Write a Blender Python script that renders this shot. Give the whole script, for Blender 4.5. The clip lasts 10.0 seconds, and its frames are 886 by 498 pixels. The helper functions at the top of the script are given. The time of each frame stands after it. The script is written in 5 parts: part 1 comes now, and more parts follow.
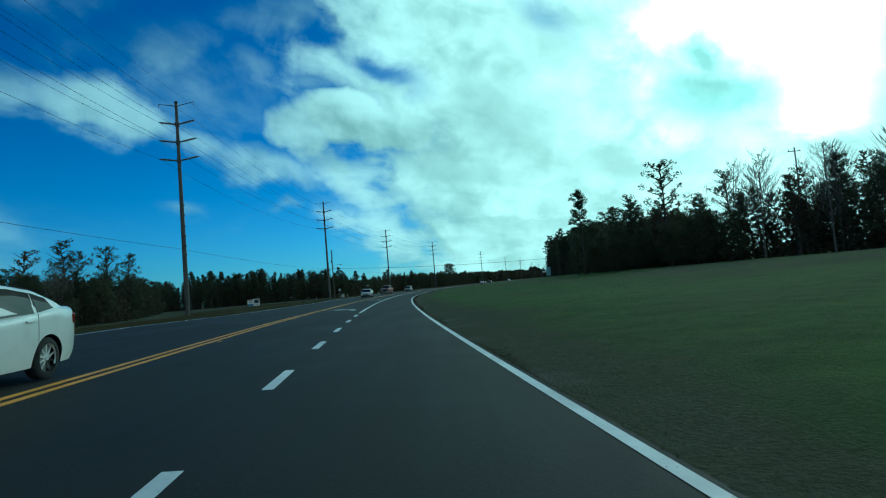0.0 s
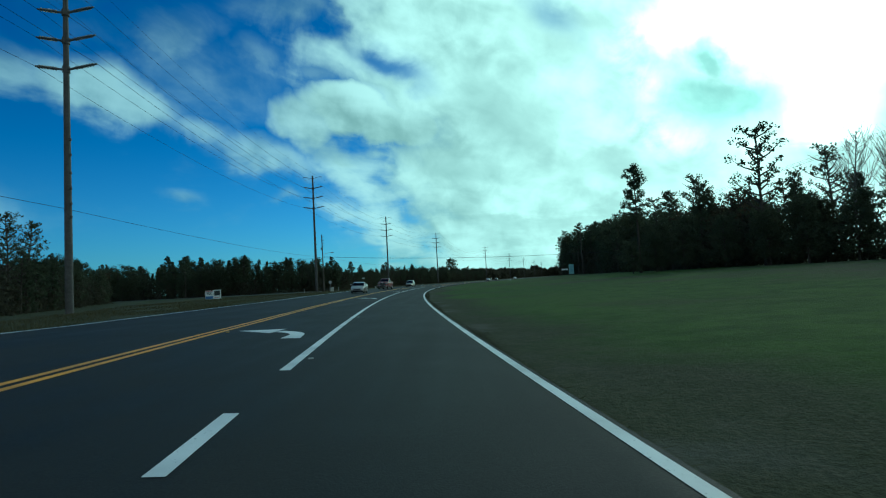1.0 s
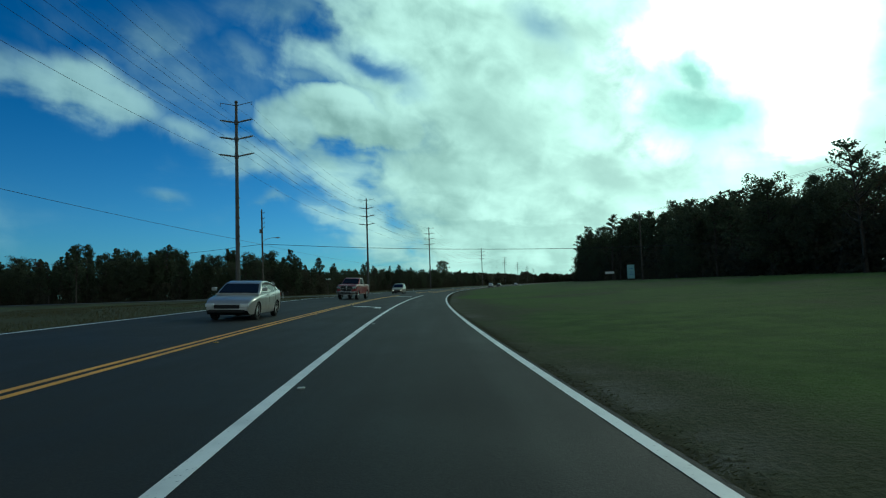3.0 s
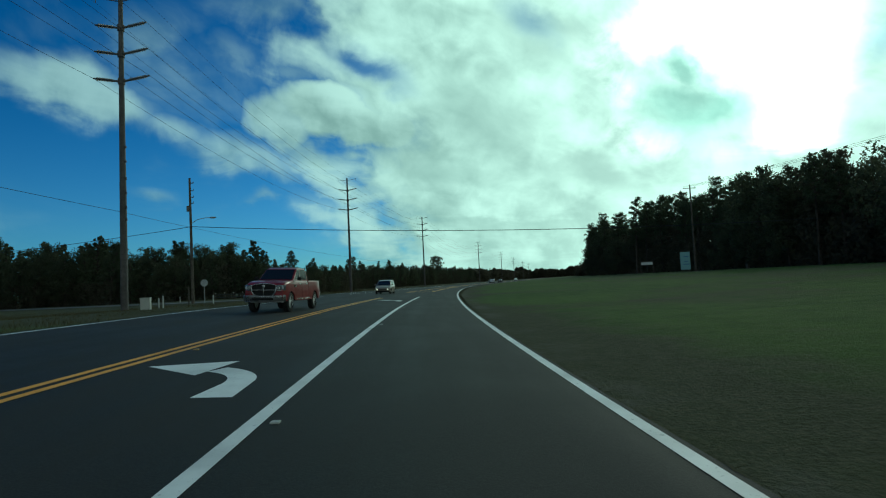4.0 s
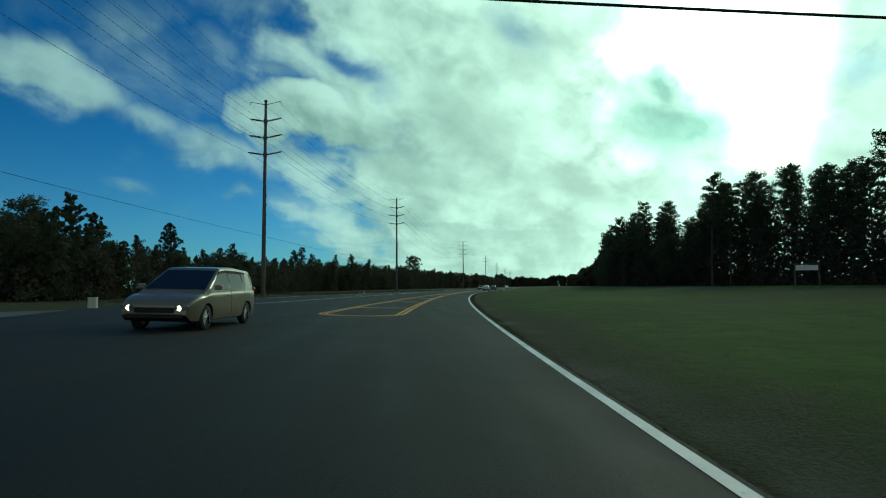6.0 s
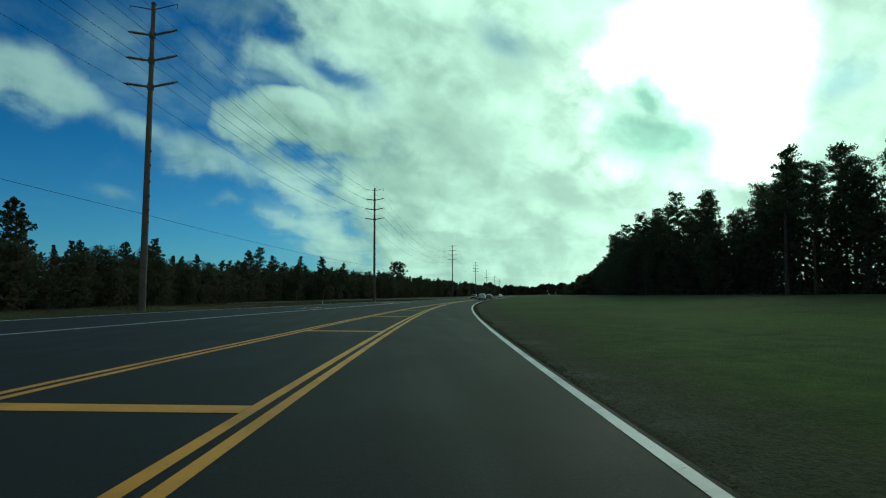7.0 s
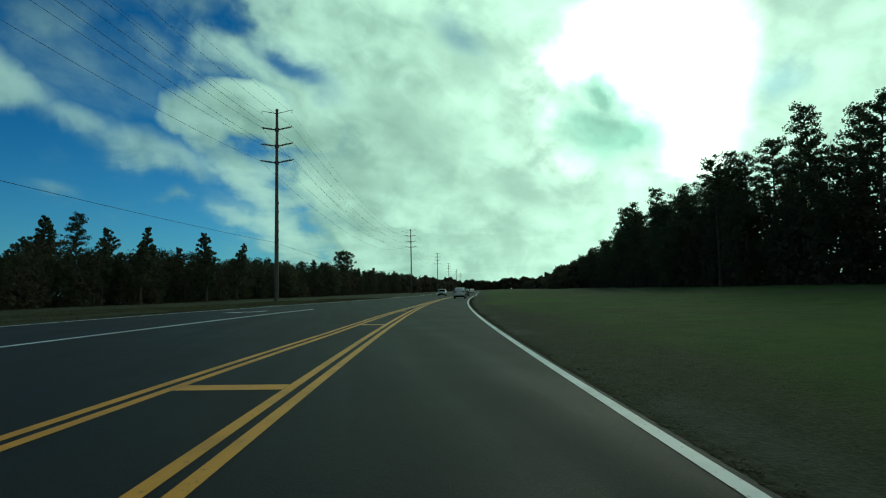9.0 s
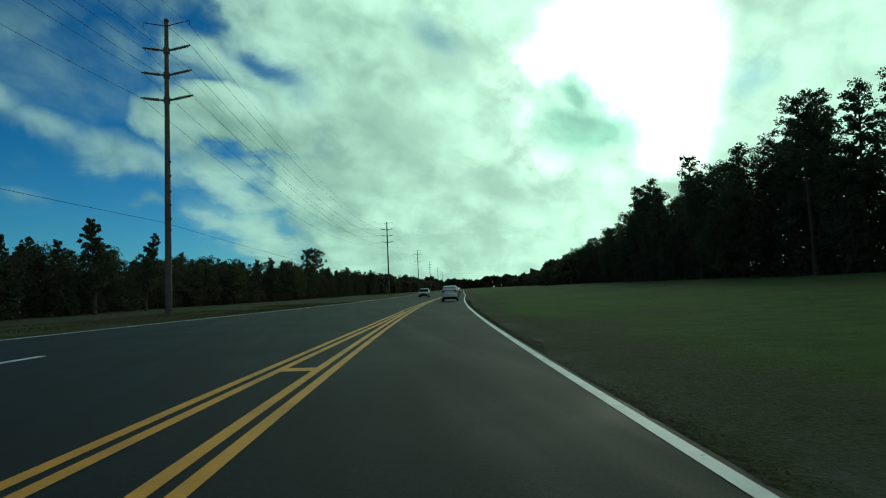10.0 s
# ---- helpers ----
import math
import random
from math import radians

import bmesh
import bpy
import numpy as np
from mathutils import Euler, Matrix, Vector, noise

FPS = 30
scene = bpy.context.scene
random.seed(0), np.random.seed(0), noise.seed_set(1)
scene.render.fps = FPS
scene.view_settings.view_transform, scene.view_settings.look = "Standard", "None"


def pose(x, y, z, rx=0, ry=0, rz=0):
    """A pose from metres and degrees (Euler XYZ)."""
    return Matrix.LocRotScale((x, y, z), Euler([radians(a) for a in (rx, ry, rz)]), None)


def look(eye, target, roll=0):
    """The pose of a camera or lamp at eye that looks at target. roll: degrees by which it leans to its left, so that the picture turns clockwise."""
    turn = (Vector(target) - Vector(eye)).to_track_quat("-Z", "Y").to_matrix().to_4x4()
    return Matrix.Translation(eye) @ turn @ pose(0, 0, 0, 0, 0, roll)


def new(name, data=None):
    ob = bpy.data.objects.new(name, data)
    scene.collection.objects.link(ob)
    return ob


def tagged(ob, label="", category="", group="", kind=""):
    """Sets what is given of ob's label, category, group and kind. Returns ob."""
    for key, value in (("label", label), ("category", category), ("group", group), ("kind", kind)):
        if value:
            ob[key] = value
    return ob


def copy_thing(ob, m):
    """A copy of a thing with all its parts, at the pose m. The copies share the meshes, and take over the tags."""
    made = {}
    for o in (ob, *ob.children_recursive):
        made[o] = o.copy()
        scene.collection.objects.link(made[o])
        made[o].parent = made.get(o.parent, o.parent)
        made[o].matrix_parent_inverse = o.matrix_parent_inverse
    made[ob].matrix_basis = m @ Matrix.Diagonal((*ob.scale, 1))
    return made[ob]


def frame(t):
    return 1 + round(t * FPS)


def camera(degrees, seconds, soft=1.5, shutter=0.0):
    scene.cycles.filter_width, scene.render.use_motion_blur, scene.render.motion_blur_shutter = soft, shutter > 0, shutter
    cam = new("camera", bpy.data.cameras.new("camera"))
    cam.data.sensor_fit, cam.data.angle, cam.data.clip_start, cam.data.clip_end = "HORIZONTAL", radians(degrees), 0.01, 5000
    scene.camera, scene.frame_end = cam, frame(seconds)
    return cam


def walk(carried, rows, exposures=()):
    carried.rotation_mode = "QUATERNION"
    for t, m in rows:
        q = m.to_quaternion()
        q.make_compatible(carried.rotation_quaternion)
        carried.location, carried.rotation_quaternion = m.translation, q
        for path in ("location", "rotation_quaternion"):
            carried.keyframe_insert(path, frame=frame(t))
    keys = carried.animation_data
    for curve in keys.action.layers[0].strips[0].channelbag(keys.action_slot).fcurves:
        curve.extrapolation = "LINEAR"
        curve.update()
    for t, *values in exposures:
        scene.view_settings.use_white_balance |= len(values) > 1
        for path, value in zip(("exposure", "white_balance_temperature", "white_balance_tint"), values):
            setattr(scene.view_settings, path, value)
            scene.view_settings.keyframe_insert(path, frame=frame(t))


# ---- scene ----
cam = camera(77.61, 10.0, soft=1.15)
# seconds, x, y, yaw to the left, pitch up, roll
DRIVE = (
    (0.0, 0.18, 0.19, 0.66, 3.74, -4.99),
    (0.5, -1.36, 12.43, 1.11, 3.18, -3.16),
    (1.0, -2.88, 24.68, 0.60, 3.34, -3.04),
    (1.5, -4.30, 37.11, -0.82, 3.17, -4.53),
    (2.0, -5.48, 49.94, 0.14, 3.68, -0.99),
    (2.5, -6.52, 62.98, -0.36, 3.85, -1.44),
    (4.0, -8.30, 102.38, -1.80, 3.46, -2.80),
    (4.5, -8.37, 115.71, -2.13, 3.20, -2.78),
    (5.0, -8.28, 129.14, -2.41, 3.31, -2.11),
    (6.5, -6.65, 168.72, -4.77, 4.41, 0.09),
    (7.0, -5.56, 182.07, -5.50, 4.80, -0.34),
    (7.5, -4.44, 195.40, -5.97, 4.86, 0.38),
    (8.0, -3.05, 208.57, -7.26, 4.59, -0.23),
    (8.5, -1.49, 221.53, -8.63, 4.50, -1.04),
    (9.0, 0.19, 234.30, -9.85, 4.30, -1.13),
    (9.5, 2.21, 246.86, -10.86, 4.15, -2.13),
    (10.0, 4.27, 259.26, -11.91, 4.19, -2.57),
)


def aim(x, y, yaw, pitch, roll):
    ahead = Vector((-math.sin(radians(yaw)) * math.cos(radians(pitch)), math.cos(radians(yaw)) * math.cos(radians(pitch)), math.sin(radians(pitch))))
    eye = Vector((x, y, 1.3))
    return look(eye, eye + ahead, roll)


walk(cam, [(t, aim(x, y, yaw, pitch, roll)) for t, x, y, yaw, pitch, roll in DRIVE], [(0.0, 0.34, 5250, -18), (1.0, 0.32, 5600, -14), (2.0, 0.25, 5950, -8), (4.5, 0.16, 6400, -11), (6.5, 0.12, 6700, -14), (8.0, 0.05, 6800, -16), (10.0, 0.02, 6850, -18)])

# ---- sky and sun ----
SUN_TURN, SUN_HIGH = radians(-33.0), radians(20.0)  # left of +y, above the horizon
SUN_WAY = Vector((-math.sin(SUN_TURN) * math.cos(SUN_HIGH), math.cos(SUN_TURN) * math.cos(SUN_HIGH), math.sin(SUN_HIGH)))


class Nodes:
    """A short way to write node trees."""

    def __init__(self, tree):
        self.tree = tree
        tree.nodes.clear()

    def node(self, kind, values=()):
        node = self.tree.nodes.new(kind)
        for key, value in dict(values).items():
            if isinstance(value, bpy.types.NodeSocket):
                self.tree.links.new(value, node.inputs[key])
            else:
                node.inputs[key].default_value = value
        return node

    def add(self, kind, values=(), out=0):
        return self.node(kind, values).outputs[out]

    def math(self, op, a, b=0.0, c=0.0):
        node = self.tree.nodes.new("ShaderNodeMath")
        node.operation = op
        for k, value in enumerate((a, b, c)):
            if isinstance(value, bpy.types.NodeSocket):
                self.tree.links.new(value, node.inputs[k])
            else:
                node.inputs[k].default_value = value
        return node.outputs[0]

    def dot(self, a, b):
        node = self.node("ShaderNodeVectorMath", {0: a, 1: b})
        node.operation = "DOT_PRODUCT"
        return node.outputs[1]

    def mix(self, fac, a, b, blend="MIX"):
        node = self.tree.nodes.new("ShaderNodeMix")
        node.data_type, node.blend_type = "RGBA", blend
        for k, value in ((0, fac), (6, a), (7, b)):
            if isinstance(value, bpy.types.NodeSocket):
                self.tree.links.new(value, node.inputs[k])
            else:
                node.inputs[k].default_value = value
        return node.outputs[2]

    def noise(self, vec, scale, detail=4.0, rough=0.55, warp=0.0):
        return self.add("ShaderNodeTexNoise", {"Vector": vec, "Scale": scale, "Detail": detail, "Roughness": rough, "Distortion": warp})

    def step(self, value, low, high, to_low=0.0, to_high=1.0):
        node = self.node("ShaderNodeMapRange", {0: value, 1: low, 2: high, 3: to_low, 4: to_high})
        node.interpolation_type = "SMOOTHSTEP"
        return node.outputs[0]


world = bpy.data.worlds.new("sky")
scene.world = world
world.use_nodes = True
w = Nodes(world.node_tree)
way = w.add("ShaderNodeTexCoord")
xyz = w.tree.nodes.new("ShaderNodeSeparateXYZ")
w.tree.links.new(way, xyz.inputs[0])
dx, dy, dz = xyz.outputs
air = w.node("ShaderNodeTexSky")
air.sky_type, air.sun_disc, air.sun_elevation, air.sun_rotation = "NISHITA", False, SUN_HIGH, -SUN_TURN
air.air_density, air.dust_density, air.ozone_density = 1.0, 0.3, 3.0
clear = w.mix(w.step(dz, 0.0, 0.42), (0.020, 0.049, 0.076, 1), (0.003, 0.032, 0.064, 1))
clear = w.mix(1.0, air.outputs[0], clear, "MULTIPLY")
turned = w.math("MULTIPLY", w.math("ARCTAN2", dx, dy), 180 / math.pi)  # degrees to the right of +y
raised = w.math("MULTIPLY", w.math("ARCSINE", w.math("MINIMUM", w.math("MAXIMUM", dz, -0.99), 0.99)), 180 / math.pi)
# cloud texture: the direction laid on a plane overhead, so that it draws together towards the horizon
high = w.math("MAXIMUM", w.math("ADD", dz, 0.16), 0.05)
flat = w.tree.nodes.new("ShaderNodeCombineXYZ")
w.tree.links.new(w.math("DIVIDE", dx, high), flat.inputs[0])
w.tree.links.new(w.math("DIVIDE", dy, high), flat.inputs[1])
flat = flat.outputs[0]
big = w.noise(flat, 1.1, 4, 0.5, 0.3)
fine = w.noise(flat, 2.4, 7, 0.52, 0.5)
puff = w.noise(way, 8.0, 8, 0.54, 0.35)
soft = w.noise(way, 5.0, 5, 0.55, 0.5)
billow = w.math("SUBTRACT", w.math("ADD", w.math("MULTIPLY", puff, 0.6), w.math("MULTIPLY", fine, 0.4)), 0.5)  # about -0.3 to 0.3
turned = w.math("ADD", turned, w.math("MULTIPLY", w.math("SUBTRACT", soft, 0.5), 9.0))
raised_w = w.math("ADD", raised, w.math("MULTIPLY", billow, 9.0))


def blob(a, e, ra, re, tilt=0.0, low=1.25, high=0.35):
    """1 inside an oval of the sky round (a, e) degrees, softly 0 outside."""
    c, s = math.cos(radians(tilt)), math.sin(radians(tilt))
    da, de = w.math("SUBTRACT", turned, a), w.math("SUBTRACT", raised_w, e)
    p = w.math("DIVIDE", w.math("ADD", w.math("MULTIPLY", da, c), w.math("MULTIPLY", de, s)), ra)
    q = w.math("DIVIDE", w.math("SUBTRACT", w.math("MULTIPLY", de, c), w.math("MULTIPLY", da, s)), re)
    r = w.math("SQRT", w.math("ADD", w.math("MULTIPLY", p, p), w.math("MULTIPLY", q, q)))
    return w.step(r, low, high, 0.0, 1.0)


def most(*parts):
    out = parts[0]
    for p in parts[1:]:
        out = w.math("MAXIMUM", out, p)
    return out


# drawn-out texture: cloud combed from the upper left down to the right
combed = w.tree.nodes.new("ShaderNodeCombineXYZ")
w.tree.links.new(w.math("ADD", w.math("MULTIPLY", turned, 0.062), w.math("MULTIPLY", raised, -0.042)), combed.inputs[0])
w.tree.links.new(w.math("ADD", w.math("MULTIPLY", turned, 0.075), w.math("MULTIPLY", raised, 0.135)), combed.inputs[1])
comb = w.math("SUBTRACT", w.noise(combed.outputs[0], 0.9, 4, 0.46, 0.2), 0.5)
veil = w.math("SUBTRACT", w.noise(combed.outputs[0], 2.2, 4, 0.5, 0.2), 0.5)
# the bank of cloud that fills the sky to the right; its edge leans, further right towards the horizon
lean = w.math("ADD", turned, w.math("MULTIPLY", w.math("MINIMUM", raised, 40.0), 0.26))
bank_edge = w.math("ADD", w.math("ADD", lean, w.math("MULTIPLY", billow, 26.0)), w.math("ADD", w.math("MULTIPLY", comb, 20.0), w.math("MULTIPLY", veil, 12.0)))
bank_mask = w.math("MULTIPLY", w.step(bank_edge, -15.0, 3.0), w.math("MULTIPLY", w.step(dy, -0.35, 0.3), w.step(dz, 0.85, 0.55)))
streak = most(w.math("MULTIPLY", blob(-31.8, 18.0, 6.0, 2.8, -16, 1.4, 0.25), 0.74), w.math("MULTIPLY", blob(-37.5, 18.8, 6.5, 2.2, 4, 1.6, 0.1), 0.55), w.math("MULTIPLY", blob(-25.0, 15.4, 5.0, 1.6, -14, 1.6, 0.0), 0.60))
heap = most(blob(-10.0, 18.0, 6.0, 3.4, -8, 1.2, 0.65), blob(-5.0, 16.2, 5.2, 3.0, -22, 1.25, 0.6), w.math("MULTIPLY", blob(-14.5, 17.0, 4.0, 3.0, -10, 1.3, 0.4), 0.9))
tail = w.math("MULTIPLY", blob(-18.0, 13.2, 8.0, 2.2, -14, 1.6, 0.1), 0.66)
wisp = w.math("MULTIPLY", most(blob(-19.0, 22.5, 3.6, 2.4, 10, 1.5, 0.1), blob(-13.5, 22.0, 2.8, 1.8, 0, 1.5, 0.1), blob(-15.0, 27.5, 9.0, 2.6, 14, 1.5, 0.1), blob(-27.0, 23.5, 9.0, 3.0, 8, 1.6, 0.0)), 0.44)
low_wisp = w.math("MULTIPLY", most(blob(-9.0, 7.4, 8.0, 2.4, -20, 1.6, 0.0), blob(-4.0, 4.4, 8.0, 2.2, -8, 1.6, 0.0), blob(-16.0, 8.8, 2.4, 1.1, -10, 1.5, 0.0)), 0.55)
top_veil = w.math("MULTIPLY", most(blob(-36.0, 28.0, 13.0, 5.0, 12, 1.5, 0.0), blob(-24.0, 21.0, 13.0, 6.0, -10, 1.6, 0.0)), 0.36)
left_haze = w.math("MULTIPLY", most(blob(-43.0, 6.5, 8.0, 4.6, 0, 1.6, 0.0), blob(-27.0, 9.0, 3.0, 1.5, -10, 1.5, 0.0)), 0.5)
scatter = w.math("MULTIPLY", w.step(w.math("ADD", big, w.math("MULTIPLY", billow, 0.5)), 0.52, 0.75), w.step(dy, -0.4, 0.3, 0.8, 0.25))
behind = w.math("MULTIPLY", w.step(w.math("ADD", dy, w.math("MULTIPLY", billow, 0.6)), 0.05, -0.45), 0.85)
gap = most(blob(-5.5, 22.6, 5.0, 1.5, -24, 1.5, 0.1), w.math("MULTIPLY", blob(13.0, 25.5, 3.4, 1.6, -30, 1.5, 0.1), 0.55), w.math("MULTIPLY", blob(43.5, 18.0, 2.4, 1.4, 0, 1.5, 0.1), 0.45))
mask = most(w.math("MULTIPLY", bank_mask, w.math("SUBTRACT", 1.0, w.math("MULTIPLY", gap, 0.75))), streak, heap, tail, wisp, low_wisp, left_haze, scatter, behind, top_veil)
rag = w.math("ADD", w.math("MULTIPLY", billow, 1.2), w.math("MULTIPLY", veil, 0.5))
mask = w.math("MULTIPLY", mask, w.step(w.math("ADD", mask, rag), 0.02, 0.72))
crisp = w.math("SUBTRACT", w.noise(way, 17.0, 6, 0.56, 0.5), 0.5)
shade = w.math("ADD", w.math("ADD", w.math("MULTIPLY", billow, 0.7), w.math("MULTIPLY", comb, 0.7)), w.math("ADD", w.math("MULTIPLY", veil, 0.34), w.math("MULTIPLY", crisp, 0.30)))
body = w.step(shade, -0.24, 0.22)
grey = most(blob(7.0, 17.0, 8.5, 5.0, -30, 1.4, 0.0), blob(17.2, 10.2, 5.2, 1.5, -14, 1.4, 0.1), blob(1.0, 12.2, 8.0, 1.8, -15, 1.5, 0.0), blob(-11.0, 14.6, 6.0, 1.5, -8, 1.5, 0.1), blob(14.0, 24.0, 7.0, 2.6, -20, 1.5, 0.1), blob(10.0, 5.5, 7.0, 1.0, -6, 1.5, 0.1))
body = w.math("MULTIPLY", body, w.step(grey, 0.0, 1.0, 1.0, 0.42))
body = most(body, w.math("MULTIPLY", blob(-8.6, 19.2, 7.5, 2.2, -16, 1.4, 0.2), 0.95), w.math("MULTIPLY", blob(-32.5, 19.4, 7.0, 1.7, -15, 1.5, 0.1), 0.7))
dim = w.step(lean, -16.0, 20.0, 0.66, 1.0)  # the cloud is brighter nearer the sun
body = most(body, w.math("MULTIPLY", w.step(raised, 10.0, 2.0), w.step(w.math("ADD", w.math("MULTIPLY", billow, 0.8), crisp), -0.25, 0.3, 0.25, 0.85)))
cloud = w.mix(body, (0.225, 0.405, 0.375, 1), (0.60, 0.90, 0.82, 1))
cloud = w.mix(w.step(dy, 0.1, -0.4), cloud, w.mix(body, (0.30, 0.345, 0.345, 1), (0.52, 0.60, 0.58, 1)))
cloud = w.mix(1.0, cloud, w.add("ShaderNodeCombineColor", {0: dim, 1: dim, 2: w.math("POWER", dim, 0.75)}), "MULTIPLY")
# the sun behind the cloud, with a darker hole of thick cloud beside it and bright rims
near_sun = w.math("MAXIMUM", w.dot(way, tuple(SUN_WAY)), 0.0)
wide = w.math("MULTIPLY", w.math("POWER", near_sun, 9.0), 0.30)
core = most(blob(32.5, 19.0, 7.4, 6.8, 25, 1.5, 0.6), blob(29.0, 24.5, 6.0, 4.0, 20, 1.6, 0.5), blob(34.5, 13.5, 3.6, 4.2, 60, 1.5, 0.5))
hole = most(blob(27.2, 15.3, 6.6, 3.7, -20, 1.4, 0.25), blob(26.0, 19.0, 2.1, 3.0, 14, 1.5, 0.2))
rim = most(blob(19.8, 19.4, 3.4, 1.7, -52, 1.7, 0.0), blob(22.6, 13.2, 3.4, 1.5, -40, 1.7, 0.0), blob(22.0, 22.6, 3.0, 1.8, 30, 1.7, 0.0))
rim = w.math("MULTIPLY", w.math("MULTIPLY", rim, w.step(w.math("ADD", billow, w.math("MULTIPLY", crisp, 0.6)), -0.15, 0.15)), 0.6)
blaze = w.math("MULTIPLY", w.math("MULTIPLY", core, w.math("SUBTRACT", 1.0, hole)), 1.6)
glow = w.math("ADD", w.math("ADD", wide, blaze), rim)
lit = w.mix(1.0, cloud, w.add("ShaderNodeCombineColor", {0: w.math("MULTIPLY", glow, 0.94), 1: glow, 2: w.math("MULTIPLY", glow, 0.97)}), "ADD")
lit = w.mix(1.0, lit, w.mix(w.math("MULTIPLY", hole, w.step(billow, -0.2, 0.25, 1.0, 0.6)), (1, 1, 1, 1), (0.52, 0.74, 0.71, 1)), "MULTIPLY")
sky = w.mix(mask, clear, lit)
w.node("ShaderNodeOutputWorld", {0: w.add("ShaderNodeBackground", {0: sky, 1: 1.0})})

sun_data = bpy.data.lights.new("sun", "SUN")
sun_data.energy, sun_data.angle, sun_data.color = 0.35, radians(10), (1.0, 0.93, 0.80)
sun = new("sun", sun_data)
sun.matrix_world = look(SUN_WAY * 100, (0, 0, 0))


# ---- materials ----
def material(name, rough=0.8, metal=0.0):
    m = bpy.data.materials.new(name)
    m.use_nodes = True
    n = Nodes(m.node_tree)
    shader = n.tree.nodes.new("ShaderNodeBsdfPrincipled")
    shader.inputs["Roughness"].default_value, shader.inputs["Metallic"].default_value = rough, metal
    n.node("ShaderNodeOutputMaterial", {0: shader.outputs[0]})
    n.put = lambda key, value: n.tree.links.new(value, shader.inputs[key])
    n.shader, n.made = shader, m
    n.place = n.add("ShaderNodeTexCoord", (), 3)
    return n


def bumped(n, height, strength, distance):
    n.put("Normal", n.add("ShaderNodeBump", {"Height": height, "Strength": strength, "Distance": distance}))


def mottled(name, dark, light, scale, rough=0.85, metal=0.0, bump=0.0, fine=8.0, distance=0.02):
    n = material(name, rough, metal)
    a, b = n.noise(n.place, scale, 5), n.noise(n.place, scale * fine, 4)
    fac = n.step(n.math("ADD", n.math("MULTIPLY", a, 0.6), n.math("MULTIPLY", b, 0.4)), 0.34, 0.66)
    n.put("Base Color", n.mix(fac, (*dark, 1), (*light, 1)))
    if bump:
        bumped(n, b, bump, distance)
    return n.made


def painted(name, colour, rough=0.35, metal=0.0, coat=0.0, gloss=0.5):
    n = material(name, rough, metal)
    dirt = n.noise(n.place, 2.2, 6)
    n.put("Base Color", n.mix(n.step(dirt, 0.45, 0.8, 0.0, 0.35), (*colour, 1), (*[c * 0.65 + 0.006 for c in colour], 1)))
    n.shader.inputs["Specular IOR Level"].default_value = gloss
    n.put("Roughness", n.step(dirt, 0.3, 0.8, rough, min(1.0, rough + 0.15)))
    n.shader.inputs["Coat Weight"].default_value = coat
    n.shader.inputs["Coat Roughness"].default_value = 0.06
    return n.made


def asphalt_material():
    n = material("asphalt", 0.7)
    n.shader.inputs["Specular IOR Level"].default_value = 0.15
    grain = n.noise(n.place, 55.0, 3, 0.7)
    worn = n.noise(n.place, 0.35, 6, 0.6, 0.5)
    patch = n.noise(n.add("ShaderNodeMapping", {0: n.place, 3: (1.2, 0.06, 1.0)}), 1.0, 5, 0.6)
    tone = n.math("ADD", n.math("MULTIPLY", worn, 0.45), n.math("MULTIPLY", patch, 0.55))
    base = n.mix(n.step(tone, 0.34, 0.66), (0.0118, 0.0116, 0.0104, 1), (0.0270, 0.0264, 0.0238, 1))
    n.put("Base Color", n.mix(n.step(grain, 0.35, 0.75, 0.0, 0.5), base, (0.052, 0.050, 0.046, 1)))
    n.put("Roughness", n.step(tone, 0.3, 0.7, 0.64, 0.84))
    bumped(n, grain, 0.35, 0.01)
    return n.made


def paint_material(name, colour, under):
    """Road paint, worn through in specks."""
    n = material(name, 0.6)
    wear = n.noise(n.place, 18.0, 6, 0.7)
    dirty = n.noise(n.place, 0.8, 5, 0.6)
    base = n.mix(n.step(dirty, 0.35, 0.75), (*colour, 1), (*[c * 0.68 for c in colour], 1))
    n.put("Base Color", n.mix(n.step(wear, 0.60, 0.72), base, (*under, 1)))
    bumped(n, wear, 0.3, 0.004)
    return n.made


